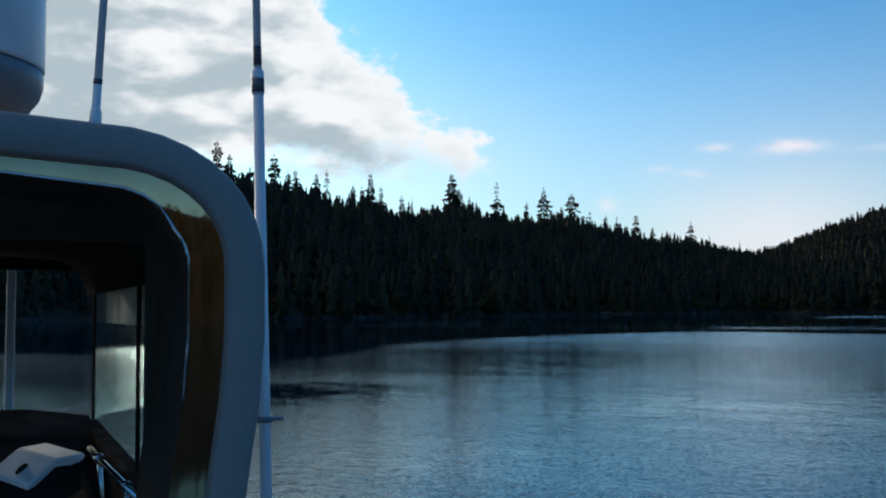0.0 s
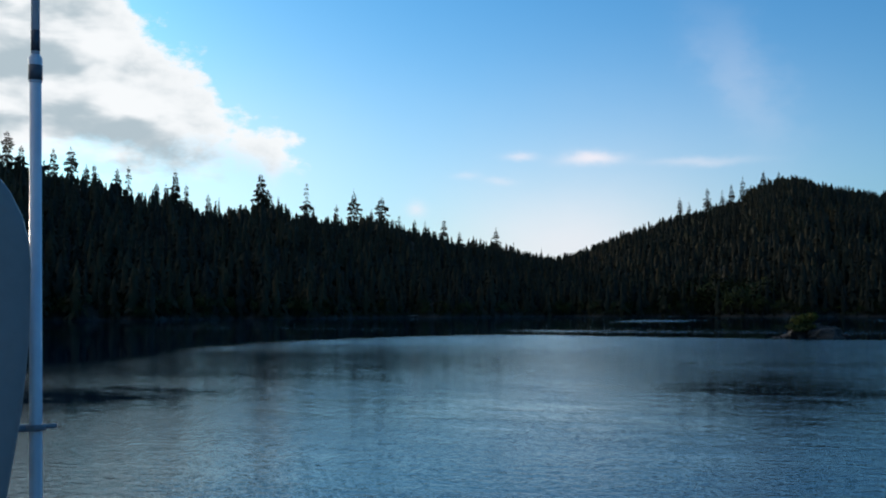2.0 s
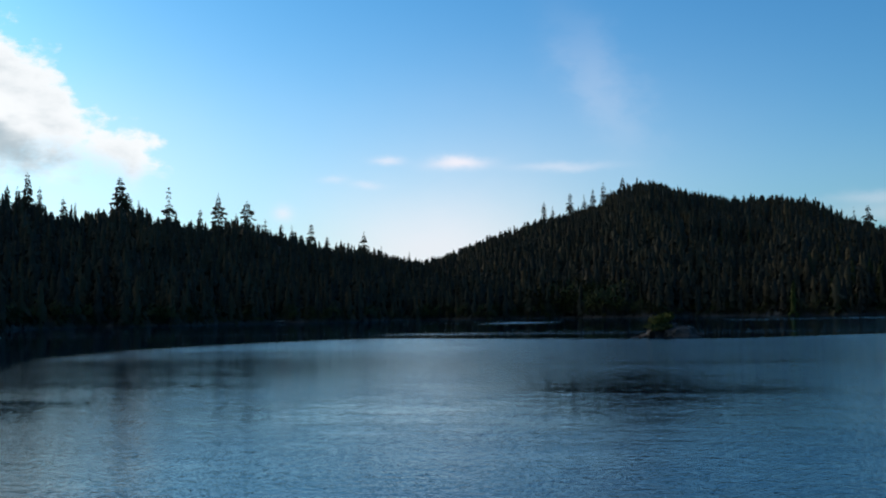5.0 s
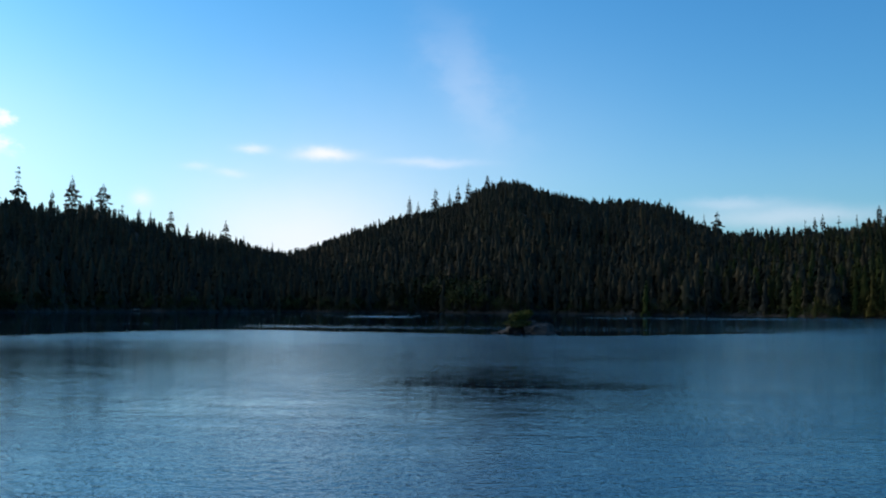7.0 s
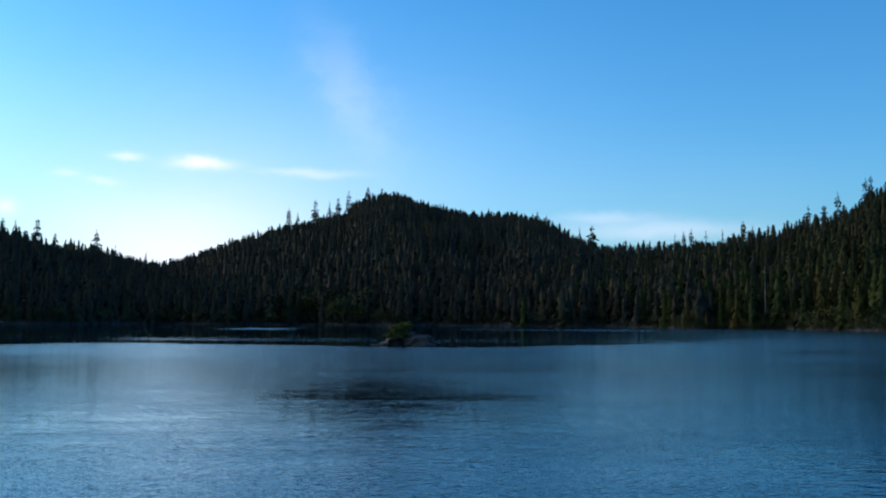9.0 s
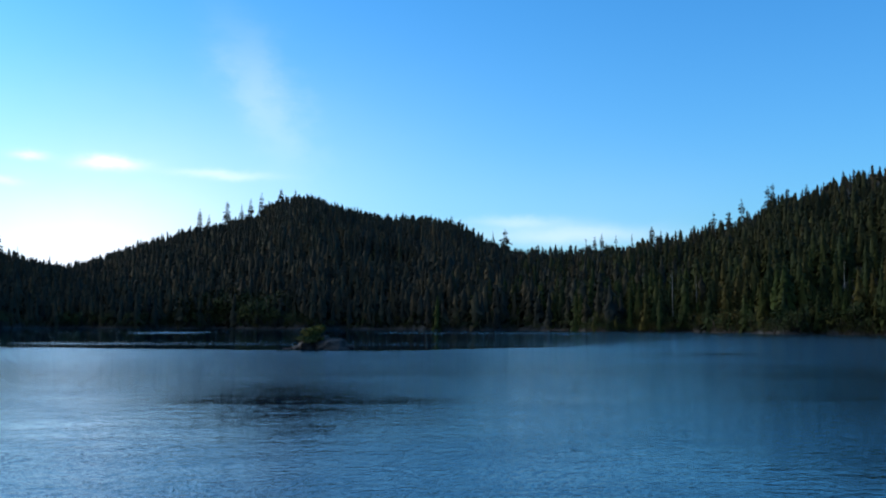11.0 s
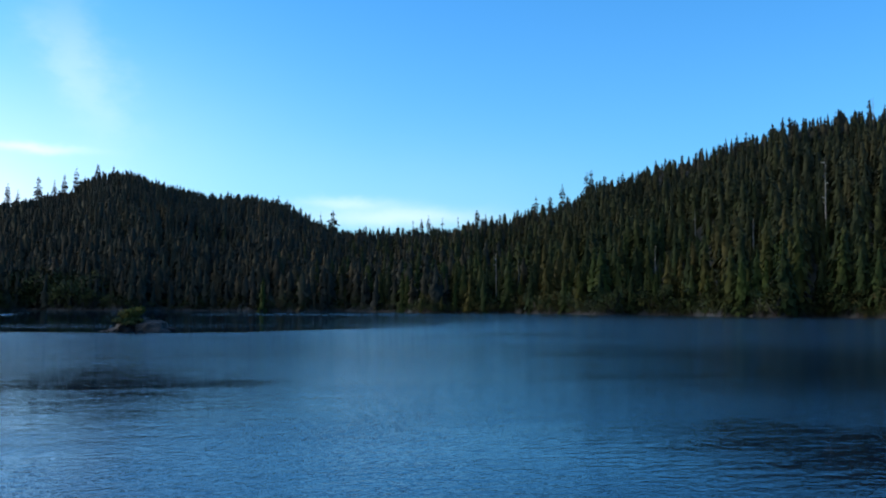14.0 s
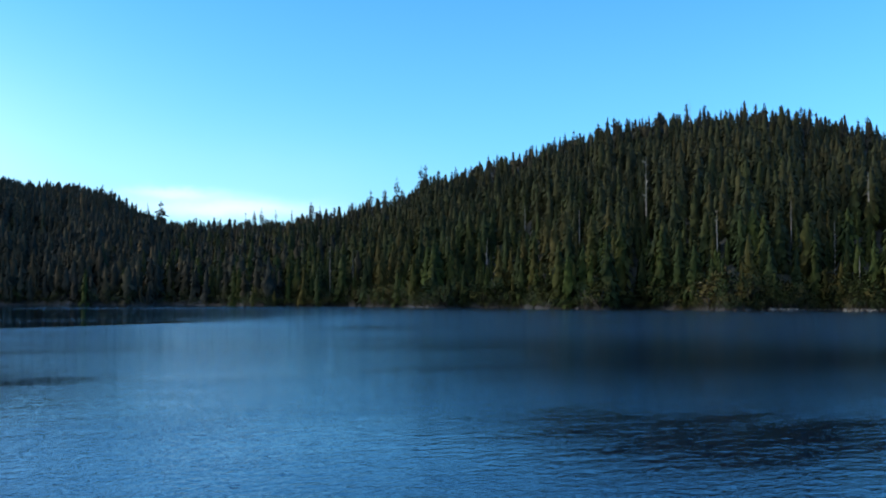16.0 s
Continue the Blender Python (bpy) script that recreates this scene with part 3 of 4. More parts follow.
def stand(name, label, category, templates, places, mats, soft=0.0):
    """Many plants joined into one mesh: places are rows of x, y, z, scale, spin, template, tint."""
    vs, fs, ms, ts, ns, base = [], [], [], [], [], 0
    normals = []
    if soft:
        turned = [outward(v, f, m, mid, soft - 1) for v, f, m in templates for mid in [0.0 if soft == 1 else v[:, 2].max() * 0.35]]
        templates = [(v, fn[0], m) for (v, f, m), fn in zip(templates, turned)]
        normals = [fn[1] for fn in turned]
    for x, y, z, sc, spin, which, tint in places:
        v, f, m = templates[int(which)]
        c, s = math.cos(spin), math.sin(spin)
        q = np.empty_like(v)
        q[:, 0] = (v[:, 0] * c - v[:, 1] * s) * sc + x
        q[:, 1] = (v[:, 0] * s + v[:, 1] * c) * sc + y
        q[:, 2] = v[:, 2] * sc + z
        if normals:
            w = normals[int(which)]
            ns.append(np.stack([w[:, 0] * c - w[:, 1] * s, w[:, 0] * s + w[:, 1] * c, w[:, 2]], -1))
        vs.append(q)
        fs.append(f + base)
        ms.append(m)
        ts.append(np.full(len(v), tint, np.float32))
        base += len(v)
    ob = new(name, mesh_of(name, np.concatenate(vs), np.concatenate(fs), mats, np.concatenate(ms), np.concatenate(ts),
                           normals=np.concatenate(ns) if ns else None))
    return tagged(ob, label, category, kind="stuff")


rng = random.Random(7)
TALL = [fir(rng, 20, rng.uniform(2.9, 4.2), 3, 6, rng.uniform(0.7, 1.0), 0.0, 0.3, 150, 0.105, 1.3, 15) for _ in range(10)]
TALL += [fir(rng, 20, rng.uniform(3.4, 4.6), 3, 6, 0.5, 0.03, 0.35, 150, 0.11, 1.2, 12) for _ in range(5)]
FAR = [fir(rng, 20, rng.uniform(3.2, 4.4), 3, 5, rng.uniform(0.65, 0.95), 0.0, 0.3, 36, 0.15, 1.3, 9) for _ in range(10)]
FAR += [fir(rng, 20, rng.uniform(3.8, 5.0), 3, 5, 0.5, 0.03, 0.34, 36, 0.155, 1.2, 8) for _ in range(5)]
SQUAT = [fir(rng, 20, rng.uniform(5.0, 9.0), 3, 6, rng.uniform(0.4, 0.75), 0.0, 0.5, 36, 0.22, 0.3, 6) for _ in range(8)]
ROUGH = [conifer(rng, 20, 5.5, 6, 5, 0.05, 0.3, 0.3, 0.75, 3) for _ in range(3)]


# dead standing trunks: bearing, share of the way up, elevation of the top
DEAD = [(37.25, 0.24, 8.2), (42.7, 0.80, 10.2), (41.1, 0.13, 5.15), (47.2, 0.08, 4.4), (39.7, 0.97, 11.3), (9.1, 0.97, 5.5), (28.2, 0.12, 3.6), (20.5, 0.1, 2.8),
        (33.5, 0.22, 5.2), (45.0, 0.2, 5.6), (19.2, 0.05, 3.2), (48.4, 0.03, 2.5), (48.9, 0.25, 6.9), (30.4, 0.3, 5.6), (43.6, 0.5, 8.2)]


def dead_at(az, s):
    shore = float(land(az, 400)[1])
    return shore + s * (float(np.interp(az, [q[0] for q in SHORE], [q[2] for q in SHORE])) - shore)


GAPS = [(az, dead_at(az, s)) for az, s, top in DEAD if s < 0.5]


def plant():
    spots = {"near": [], "far": [], "back": [], "low": []}
    step = 5.05
    n = int(960 / step)
    for i in range(-n, n + 1):
        for j in range(-n, n + 1):
            x, y = (i + rng.uniform(-0.48, 0.48)) * step, (j + rng.uniform(-0.48, 0.48)) * step
            r = math.hypot(x, y)
            if r < 215 or r > 960:
                continue
            az = math.degrees(math.atan2(x, y))
            seen = -60 < az < 56
            if not seen and (i % 3 or j % 3):
                continue
            z, shore, s = land(az, r)
            if r < shore + 0.4 or s > 1.05:
                continue
            up = min(max(float(s), 0), 1)
            kind_low = False
            h = 15.5 - 5.5 * up ** 1.5
            if az < -12:
                h *= 0.92
            h *= rng.choice((0.42, 0.55, 0.68, 0.82, 0.92, 1.0, 1.1, 1.22))
            if s > 0.88:
                tall = rng.random() < (0.13 if az > -24 else 0.3)
                h = rng.uniform(6.5, 9.0 if az > -24 else 11.0) if tall else rng.uniform(3.2, 6.8)
                if not tall and (az < 12 or rng.random() < 0.5):
                    kind_low = True
                elif az >= 12:
                    h *= rng.uniform(0.8, 1.25)
            for a, d in GAPS:
                if abs(az - a) < 0.55 and d - 45 < r < d + 1:
                    h *= 0.55
            kind = "near" if az > 15 + rng.gauss(0, 5) and s < 0.8 else ("far" if seen else "back")
            if seen and kind_low:
                kind = "low"
            row = [x, y, float(z) - 0.3, h / 20, rng.random() * 6.28, 0, min(max(rng.gauss(0.46, 0.2), 0), 1)]
            row[5] = rng.randrange({"near": 15, "far": 15, "back": 3, "low": 8}[kind])
            if not seen:
                row[3] *= 1.3
            spots[kind].append(row)
    return spots


SPOTS = plant()
stand("shore_forest", "dense dark green conifer forest on the steep near hillside", "forest", TALL, SPOTS["near"], [BARK, FOREST], 1.0)
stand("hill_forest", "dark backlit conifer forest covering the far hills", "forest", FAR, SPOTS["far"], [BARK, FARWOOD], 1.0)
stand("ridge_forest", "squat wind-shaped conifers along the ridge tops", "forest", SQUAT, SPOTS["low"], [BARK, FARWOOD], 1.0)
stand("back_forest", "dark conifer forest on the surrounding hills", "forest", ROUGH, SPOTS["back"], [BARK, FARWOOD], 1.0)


def tree(name, label, az, dist, top, arrays, group, mats, names=("trunk", "crown"), tint=0.4):
    """One tree of its own: stands on the land at a bearing, its top at an elevation of top degrees from the eye."""
    z = float(land(az, dist)[0]) - 0.3
    h = dist * math.tan(radians(top)) + EYE - z
    base = new(name)
    base.location = heading(az, dist, z)
    base.rotation_euler = (0, 0, rng.random() * 6.28)
    v, f, m = arrays(h)
    for k in (0, 1):
        if not (m == k).any():
            continue
        fk = f[m == k]
        used, inv = np.unique(fk, return_inverse=True)
        me = mesh_of(names[k], v[used], inv.reshape(fk.shape), [mats[k]], tint=np.full(len(used), tint))
        ob = new(names[k], me)
        ob.parent = base
    return tagged(base, label, "tree", group)


def ridge_at(az):
    return float(np.interp(az, [q[0] for q in SHORE], [q[2] for q in SHORE]))


# lone trees that stand out on the skyline: bearing, elevation of the top, crown width share
WEST_TREES = [(-46.4, 8.8, 0.2), (-45.6, 8.8, 0.2), (-44.9, 9.6, 0.32), (-44.2, 8.9, 0.3), (-42.6, 8.85, 0.26), (-41.7, 9.0, 0.26), (-40.9, 8.05, 0.22), (-40.5, 8.1, 0.2), (-39.3, 7.9, 0.24),
              (-38.7, 8.1, 0.17), (-37.2, 7.25, 0.2), (-36.7, 7.2, 0.16), (-36.2, 7.9, 0.22), (-35.6, 7.2, 0.18), (-34.4, 6.7, 0.2), (-33.8, 6.5, 0.1), (-31.5, 7.9, 0.32), (-31.1, 7.0, 0.4),
              (-30.5, 6.6, 0.14), (-28.9, 7.4, 0.24), (-27.2, 6.2, 0.18), (-26.2, 7.1, 0.24), (-25.2, 5.9, 0.2), (-24.6, 6.7, 0.32)]
SADDLE_TREES = [(-23.6, 5.6, 0.2), (-22.7, 5.4, 0.2), (-22.1, 5.3, 0.12), (-21.0, 5.4, 0.26), (-20.1, 4.65, 0.22), (-19.3, 4.4, 0.2), (-18.9, 4.3, 0.2), (-18.0, 4.9, 0.26), (-17.0, 4.05, 0.16),
                (-15.4, 3.7, 0.12), (-7.6, 6.45, 0.22), (-7.1, 6.2, 0.16), (-6.1, 6.95, 0.2), (-5.3, 6.8, 0.14), (-4.8, 7.15, 0.18), (-4.2, 7.5, 0.18), (-3.1, 7.75, 0.22), (-2.3, 7.65, 0.2),
                (6.7, 6.3, 0.2), (7.2, 6.1, 0.25), (8.5, 5.4, 0.1), (9.1, 5.45, 0.1), (9.8, 5.5, 0.36)]
EAST_TREES = [(14.4, 5.0, 0.16), (14.9, 5.1, 0.16), (15.3, 5.3, 0.14), (16.1, 5.15, 0.22), (17.0, 5.2, 0.1), (17.4, 4.8, 0.2), (18.1, 5.65, 0.22), (18.6, 5.4, 0.14), (19.0, 5.25, 0.2),
              (19.7, 5.4, 0.24), (20.4, 5.6, 0.22), (21.5, 6.4, 0.2), (22.3, 6.4, 0.26), (23.0, 7.1, 0.2), (24.4, 7.75, 0.2), (24.65, 7.85, 0.22), (25.4, 7.5, 0.3), (26.4, 7.75, 0.2),
              (28.8, 8.4, 0.2), (30.5, 8.7, 0.24), (31.7, 9.1, 0.2), (32.1, 9.45, 0.14), (32.7, 9.55, 0.24), (33.2, 9.75, 0.2), (36.2, 10.35, 0.2), (43.7, 10.85, 0.22), (45.6, 10.5, 0.3)]
for az, top, wide in WEST_TREES + SADDLE_TREES + EAST_TREES:
    gap = rng.choice((0.1, 0.2, 0.35))
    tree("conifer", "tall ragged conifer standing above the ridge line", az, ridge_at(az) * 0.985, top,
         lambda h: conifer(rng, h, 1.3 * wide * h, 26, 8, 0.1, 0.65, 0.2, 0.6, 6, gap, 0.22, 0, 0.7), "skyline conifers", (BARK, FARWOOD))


def snag(h):
    v, f, m = conifer(rng, h, 0.07 * h, 9, 2, 0.35, 0.7, -0.1, 0.5, 6, 0.4)
    keep = m == 0
    v2, f2 = v.copy(), f[keep]
    vs, fs = [v2[: 4 * 6]], [f2]
    n = 24
    for _ in range(9):
        z, t, L = h * rng.uniform(0.4, 0.97), rng.random() * 6.28, h * rng.uniform(0.02, 0.06)
        c, s = math.cos(t), math.sin(t)
        w = 0.006 * h
        vs.append(np.array([(0, 0, z - w), (0, 0, z + w), (L * c, L * s, z + 0.3 * L + w * 0.3), (L * c, L * s, z + 0.3 * L - w * 0.3)], np.float32))
        fs.append(np.array([(n, n + 1, n + 2, n + 3)]))
        n += 4
    f = np.concatenate(fs)
    return np.concatenate(vs), f, np.zeros(len(f), np.int32)


for az, s, top in DEAD:
    tree("dead_tree", "pale grey dead conifer trunk with stub branches", az, dead_at(az, s), top, snag, "dead trees", (SNAG, SNAG))


# ---- shore ----
def boulder(rng, size, flat=0.6, levels=1, seed=0.0):
    bm = bmesh.new()
    bmesh.ops.create_icosphere(bm, subdivisions=levels, radius=1)
    sx, sy, sz = size * rng.uniform(0.7, 1.4), size * rng.uniform(0.6, 1.1), size * flat * rng.uniform(0.6, 1.1)
    for v in bm.verts:
        d = 1 + 0.45 * noise.noise(v.co * 1.3 + Vector((seed, seed * 0.7, 3))) + 0.2 * noise.noise(v.co * 3.1 + Vector((seed, 1, seed)))
        v.co = Vector((v.co.x * sx * d, v.co.y * sy * d, v.co.z * sz * d))
    return bm


def tri_arrays(bm):
    bmesh.ops.triangulate(bm, faces=bm.faces[:])
    bm.verts.ensure_lookup_table()
    v = np.array([q.co[:] for q in bm.verts], np.float32)
    f = np.array([[q.index for q in face.verts] for face in bm.faces], np.int32)
    bm.free()
    return v, f, np.zeros(len(f), np.int32)


STONES = [tri_arrays(boulder(rng, 1.0, 0.55, 1, 3.7 * k)) for k in range(8)]
rows = []
for _ in range(600):
    az = rng.uniform(-60, 56)
    shore = float(land(az, 400)[1])
    r = shore + rng.gauss(0.6, 0.9)
    size = abs(rng.gauss(0.25, 0.25)) + 0.1
    if 40 < az < 54:
        size *= 1.3
    p = heading(az, r)
    rows.append((p.x, p.y, 0.15 + max(r - shore, 0) * 0.35, size, rng.random() * 6.28, rng.randrange(8), 0.5))
stand("shore_rocks", "dark wet boulders along the waterline", "rocks", STONES, rows, [WETROCK])
rows = []
for _ in range(160):
    az = rng.uniform(42.5, 52)
    r = float(land(az, 400)[1]) + rng.uniform(-1.5, 2.5)
    p = heading(az, r)
    rows.append((p.x, p.y, 0.25, rng.uniform(0.3, 1.1), rng.random() * 6.28, rng.randrange(8), 0.5))
stand("rock_ledges", "grey weathered ledges and boulders above the waterline", "rocks", STONES, rows, [ROCK])

# leafy alders and salmonberry along the foot of the slopes
BUSH = [shrub(rng, 7, 3.2, 210, 0.46) for _ in range(5)]
rows = []
for _ in range(560):
    az = rng.uniform(-50, 56)
    if -2 < az < 18 and rng.random() < 0.5:
        continue
    shore = float(land(az, 400)[1])
    r = shore + rng.uniform(0.2, 7)
    sc = rng.uniform(0.5, 1.2) * (1.4 if -9 < az < -3 else 1.0)
    p = heading(az, r)
    rows.append((p.x, p.y, float(land(az, r)[0]) - 0.2, sc, rng.random() * 6.28, rng.randrange(5), rng.random()))
for _ in range(46):
    az = rng.gauss(-5.6, 1.3)
    r = float(land(az, 400)[1]) + rng.uniform(2, 24)
    p = heading(az, r)
    rows.append((p.x, p.y, float(land(az, r)[0]) - 0.2, rng.uniform(1.4, 2.3), rng.random() * 6.28, rng.randrange(5), rng.random()))
LOWBUSH = [shrub(rng, 7, 4.5, 80, 0.65) for _ in range(4)]
BUSH += LOWBUSH
for k in range(900):
    az = rng.uniform(-40, 56) if k < 500 else rng.uniform(14, 50)
    r = float(land(az, 400)[1]) + rng.uniform(-1.0, 3.0)
    p = heading(az, r)
    rows.append((p.x, p.y, float(land(az, r)[0]) - 0.1, rng.uniform(0.25, 0.5), rng.random() * 6.28, 5 + rng.randrange(4), rng.random() * 0.6))
stand("shore_thicket", "leafy green alder thicket fringing the foot of the slopes", "bushes", BUSH, rows, [BARK, SHRUB], 2.0)


def thing_from(name, label, category, at, spin=0.0, group=""):
    ob = new(name)
    ob.location, ob.rotation_euler = at, (0, 0, spin)
    return tagged(ob, label, category, group)


def build_islet():
    at = heading(-0.75, 94)
    islet = thing_from("rock_islet", "low grey rock islet with dark wet base and turf", "rock", at)
    for k, (x, y, z, size, flat) in enumerate(((1.2, 0.0, 0.08, 1.55, 0.58), (0.1, 0.7, 0.2, 1.5, 0.66), (-1.2, 0.5, 0.15, 1.25, 0.7), (2.25, 0.5, 0.05, 0.75, 0.6),
                                              (-2.1, 0.2, 0.0, 0.75, 0.5), (0.5, -0.7, 0.05, 0.8, 0.5), (-3.0, 0.5, -0.1, 0.5, 0.5), (2.0, -0.5, -0.05, 0.6, 0.45))):
        bm = boulder(rng, size, flat, 3, 11.3 * k + 2)
        bmesh.ops.translate(bm, verts=bm.verts[:], vec=(x, y, z))
        part("rock", bm, ISLET, islet)
    v, f, m = shrub(random.Random(5), 0.6, 1.5, 800, 0.22)
    v[:, 2] += 0.55
    v[:, 0] -= 0.9
    ob = new("turf", mesh_of("turf", v, f, [SHRUB, SHRUB], m, np.full(len(v), 0.6)))
    ob.parent = islet
    tagged(ob, "yellowish green turf and low plants")
    bush = thing_from("shrub", "small yellow-green shrub growing on the rock islet", "shrub", at + Vector((-0.5, 0.6, 0.78)))
    v, f, m = shrub(random.Random(9), 1.45, 1.25, 900, 0.2)
    for k, nm, mt in ((0, "stems", BARK), (1, "leaves", YELLOW)):
        fk = f[m == k]
        used, inv = np.unique(fk, return_inverse=True)
        ob = new(nm, mesh_of(nm, v[used], inv.reshape(fk.shape), [mt], tint=np.full(len(used), 0.35)))
        ob.parent = bush


build_islet()
d = float(land(-22.9, 400)[1])
log = thing_from("driftwood_log", "bleached driftwood log stranded on the shore", "log", heading(-22.9, d + 0.6, 0.75), 0.3)
part("log_trunk", tube([(-3.2, 0, 0.1), (-1, 0.1, 0), (1.5, 0, 0.05), (3.0, -0.1, 0.25)], [0.34, 0.32, 0.28, 0.2], 10), SNAG, log)


# ---- boat ----
CASE = surface("white_plastic", (0.82, 0.83, 0.83), (0.88, 0.88, 0.88), 0.4, scale=5.0, bump=0.02, grain=60)
BOAT_AZ = -56.0
MID = -0.64                       # centre line of the boat, the eye stands to starboard of it
TURN = Matrix.Rotation(radians(-BOAT_AZ), 4, "Z")
boat = new("motor_boat")
boat.matrix_world = TURN
tagged(boat, "grey-blue and white cabin boat with rounded aft cabin arch", "boat")


def arch_profile(inset=0.0, n=9):
    """Right half of the cabin's cross-section from the deck up and over to the centre, then the mirrored left half: (x, z) rows."""
    right = [(0.36, 0.95), (0.40, 1.5), (0.437, 1.946), (0.462, 2.12), (0.472, 2.25), (0.472, 2.38)]
    for k in range(1, n + 1):
        a = math.pi / 2 * k / n
        right.append((0.152 + 0.32 * math.cos(a) ** 0.9, 2.38 + 0.27 * math.sin(a) ** 0.95))
    right += [(-0.05, 2.662), (-0.3, 2.668), (MID, 2.67)]
    full = right + [(2 * MID - x, z) for x, z in right[-2::-1]]
    if not inset:
        return full
    out = []
    for i, (x, z) in enumerate(full):
        x0, z0 = full[max(i - 1, 0)]
        x1, z1 = full[min(i + 1, len(full) - 1)]
        d = math.hypot(x1 - x0, z1 - z0)
        out.append((x - (z1 - z0) / d * inset, z + (x1 - x0) / d * inset))
    return out


def strips(rows):
    """A skin through rows of equal length of points."""
    bm = bmesh.new()
    grid = [[bm.verts.new(p) for p in row] for row in rows]
    for a, b in zip(grid, grid[1:]):
        for i in range(len(a) - 1):
            f = bm.faces.new((a[i], a[i + 1], b[i + 1], b[i]))
            f.smooth = True
    return bm


AFT, BULK, FRONT = 1.9, 2.33, 5.0


def ring(inset, y):
    return [(x, y, z) for x, z in arch_profile(inset)]


arch = part("cabin_arch", strips([ring(0.079, AFT + 0.02), ring(0.074, AFT + 0.004), ring(0.068, AFT), ring(0.016, AFT), ring(0.005, AFT + 0.005),
                                  ring(0.0, AFT + 0.02), ring(0.0, BULK + 0.1), ring(0.05, BULK + 0.1)]), MOULDING, boat, "grey-blue painted arch with rounded shoulder")


def lip(y, deep):
    """A ring whose inset grows from the crown of the arch towards its legs."""
    rows_ = []
    base, far_in = arch_profile(0.079), arch_profile(0.079 + 0.066)
    for (x0, z0), (x1, z1) in zip(base, far_in):
        w = min(max((2.61 - z0) / 0.10, 0.0), 1.0) * 0.8 + 0.2
        rows_.append((x0 + (x1 - x0) * w * deep, y, z0 + (z1 - z0) * w * deep))
    return rows_


part("arch_lining", strips([lip(AFT + 0.020, 0.0), lip(AFT + 0.0178, 0.5), lip(AFT + 0.0168, 1.0)]), GLOSSY, arch, "polished metal trim band")
part("arch_reveal", strips([lip(AFT + 0.0172, 1.0), lip(BULK - 0.02, 1.0), lip(BULK - 0.001, 1.05)]), BROWN, arch, "dark inner reveal")
part("lining_bead", tube([(x, y, z) for x, y, z in lip(AFT + 0.0165, 1.03)[3:-3]], [0.003] * (len(arch_profile()) - 6), 6), STEEL, arch, "thin bright edge bead")


def bulkhead():
    """Panel with a wide doorway between the arch lining and the cabin."""
    outer = [(x, z) for x, z in arch_profile(0.10)]
    inner = [(min(max(x, 2 * MID - 0.304), 0.304), min(z, 2.46)) for x, z in outer]
    return strips([[(x, BULK + 0.05, z) for x, z in inner], [(x, BULK, z) for x, z in inner], [(x, BULK, z) for x, z in outer]])


part("cabin_bulkhead", bulkhead(), BROWN, boat, "dark bulkhead round the open companionway")
roof = part("cabin_roof", strips([[(x, y, z) for x, z in arch_profile(0.0)[4:-4]] for y in (BULK + 0.1, 3.2, 4.2, FRONT + 0.05, FRONT + 0.1)]
                                 + [[(x, FRONT + 0.1, z) for x, z in arch_profile(0.05)[4:-4]]]), MOULDING, boat)
part("headliner", strips([[(x, y, z) for x, z in arch_profile(0.10)[5:-5]] for y in (BULK + 0.05, 3.2, 4.2, FRONT)]), LINER, boat, "dark cabin headliner")
for side in (1, -1):
    def sx(x):
        return x if side > 0 else 2 * MID - x
    a, b = sorted((sx(0.40), sx(0.44)))
    part("cabin_side", box(a, b, BULK + 0.1, FRONT + 0.03, 0.95, 1.76, 0.006), GELCOAT, boat)
    a, b = sorted((sx(0.385), sx(0.397)))
    part("side_lining", box(a, b, BULK + 0.11, FRONT - 0.02, 0.96, 1.758, 0.003), BLACK, boat, "dark inner side lining")
    a, b = sorted((sx(0.36), sx(0.43)))
    part("side_sill", box(a, b, BULK + 0.06, FRONT, 1.762, 1.80, 0.01), BLACK, boat, "dark window ledge")
    a, b = sorted((sx(0.385), sx(0.425)))
    part("side_header", box(a, b, BULK + 0.06, FRONT, 2.49, 2.545, 0.006), BLACK, boat)
    for y, w in ((2.46, 0.03), (3.33, 0.032), (FRONT - 0.03, 0.05)):
        a, b = sorted((sx(0.402), sx(0.417)))
        part("window_post", box(a, b, y - w / 2, y + w / 2, 1.80, 2.50, 0.006), BLACK, boat, "dark window post")
    for y0, y1 in ((2.475, 3.314), (3.346, FRONT - 0.055)):
        a, b = sorted((sx(0.407), sx(0.411)))
        pane = part("window_pane", box(a, b, y0, y1, 1.80, 2.49), GLASS, boat, "tinted side window glass")
        pane.visible_shadow = False
xs = [0.40, 0.044, 2 * MID - 0.044, 2 * MID - 0.40]
for x in xs[1:3]:
    part("windscreen_post", box(x - 0.02, x + 0.02, FRONT - 0.02, FRONT + 0.03, 1.84, 2.50, 0.008), GELCOAT, boat, "white windscreen post")
for x1, x0 in zip(xs, xs[1:]):
    pane = part("windscreen_pane", box(x0 + 0.031, x1 - 0.031, FRONT + 0.002, FRONT + 0.007, 1.86, 2.50), GLASS, boat, "tinted windscreen glass")
    pane.visible_shadow = False
part("windscreen_header", box(xs[3], xs[0], FRONT - 0.02, FRONT + 0.04, 2.50, 2.56, 0.008), BLACK, boat)


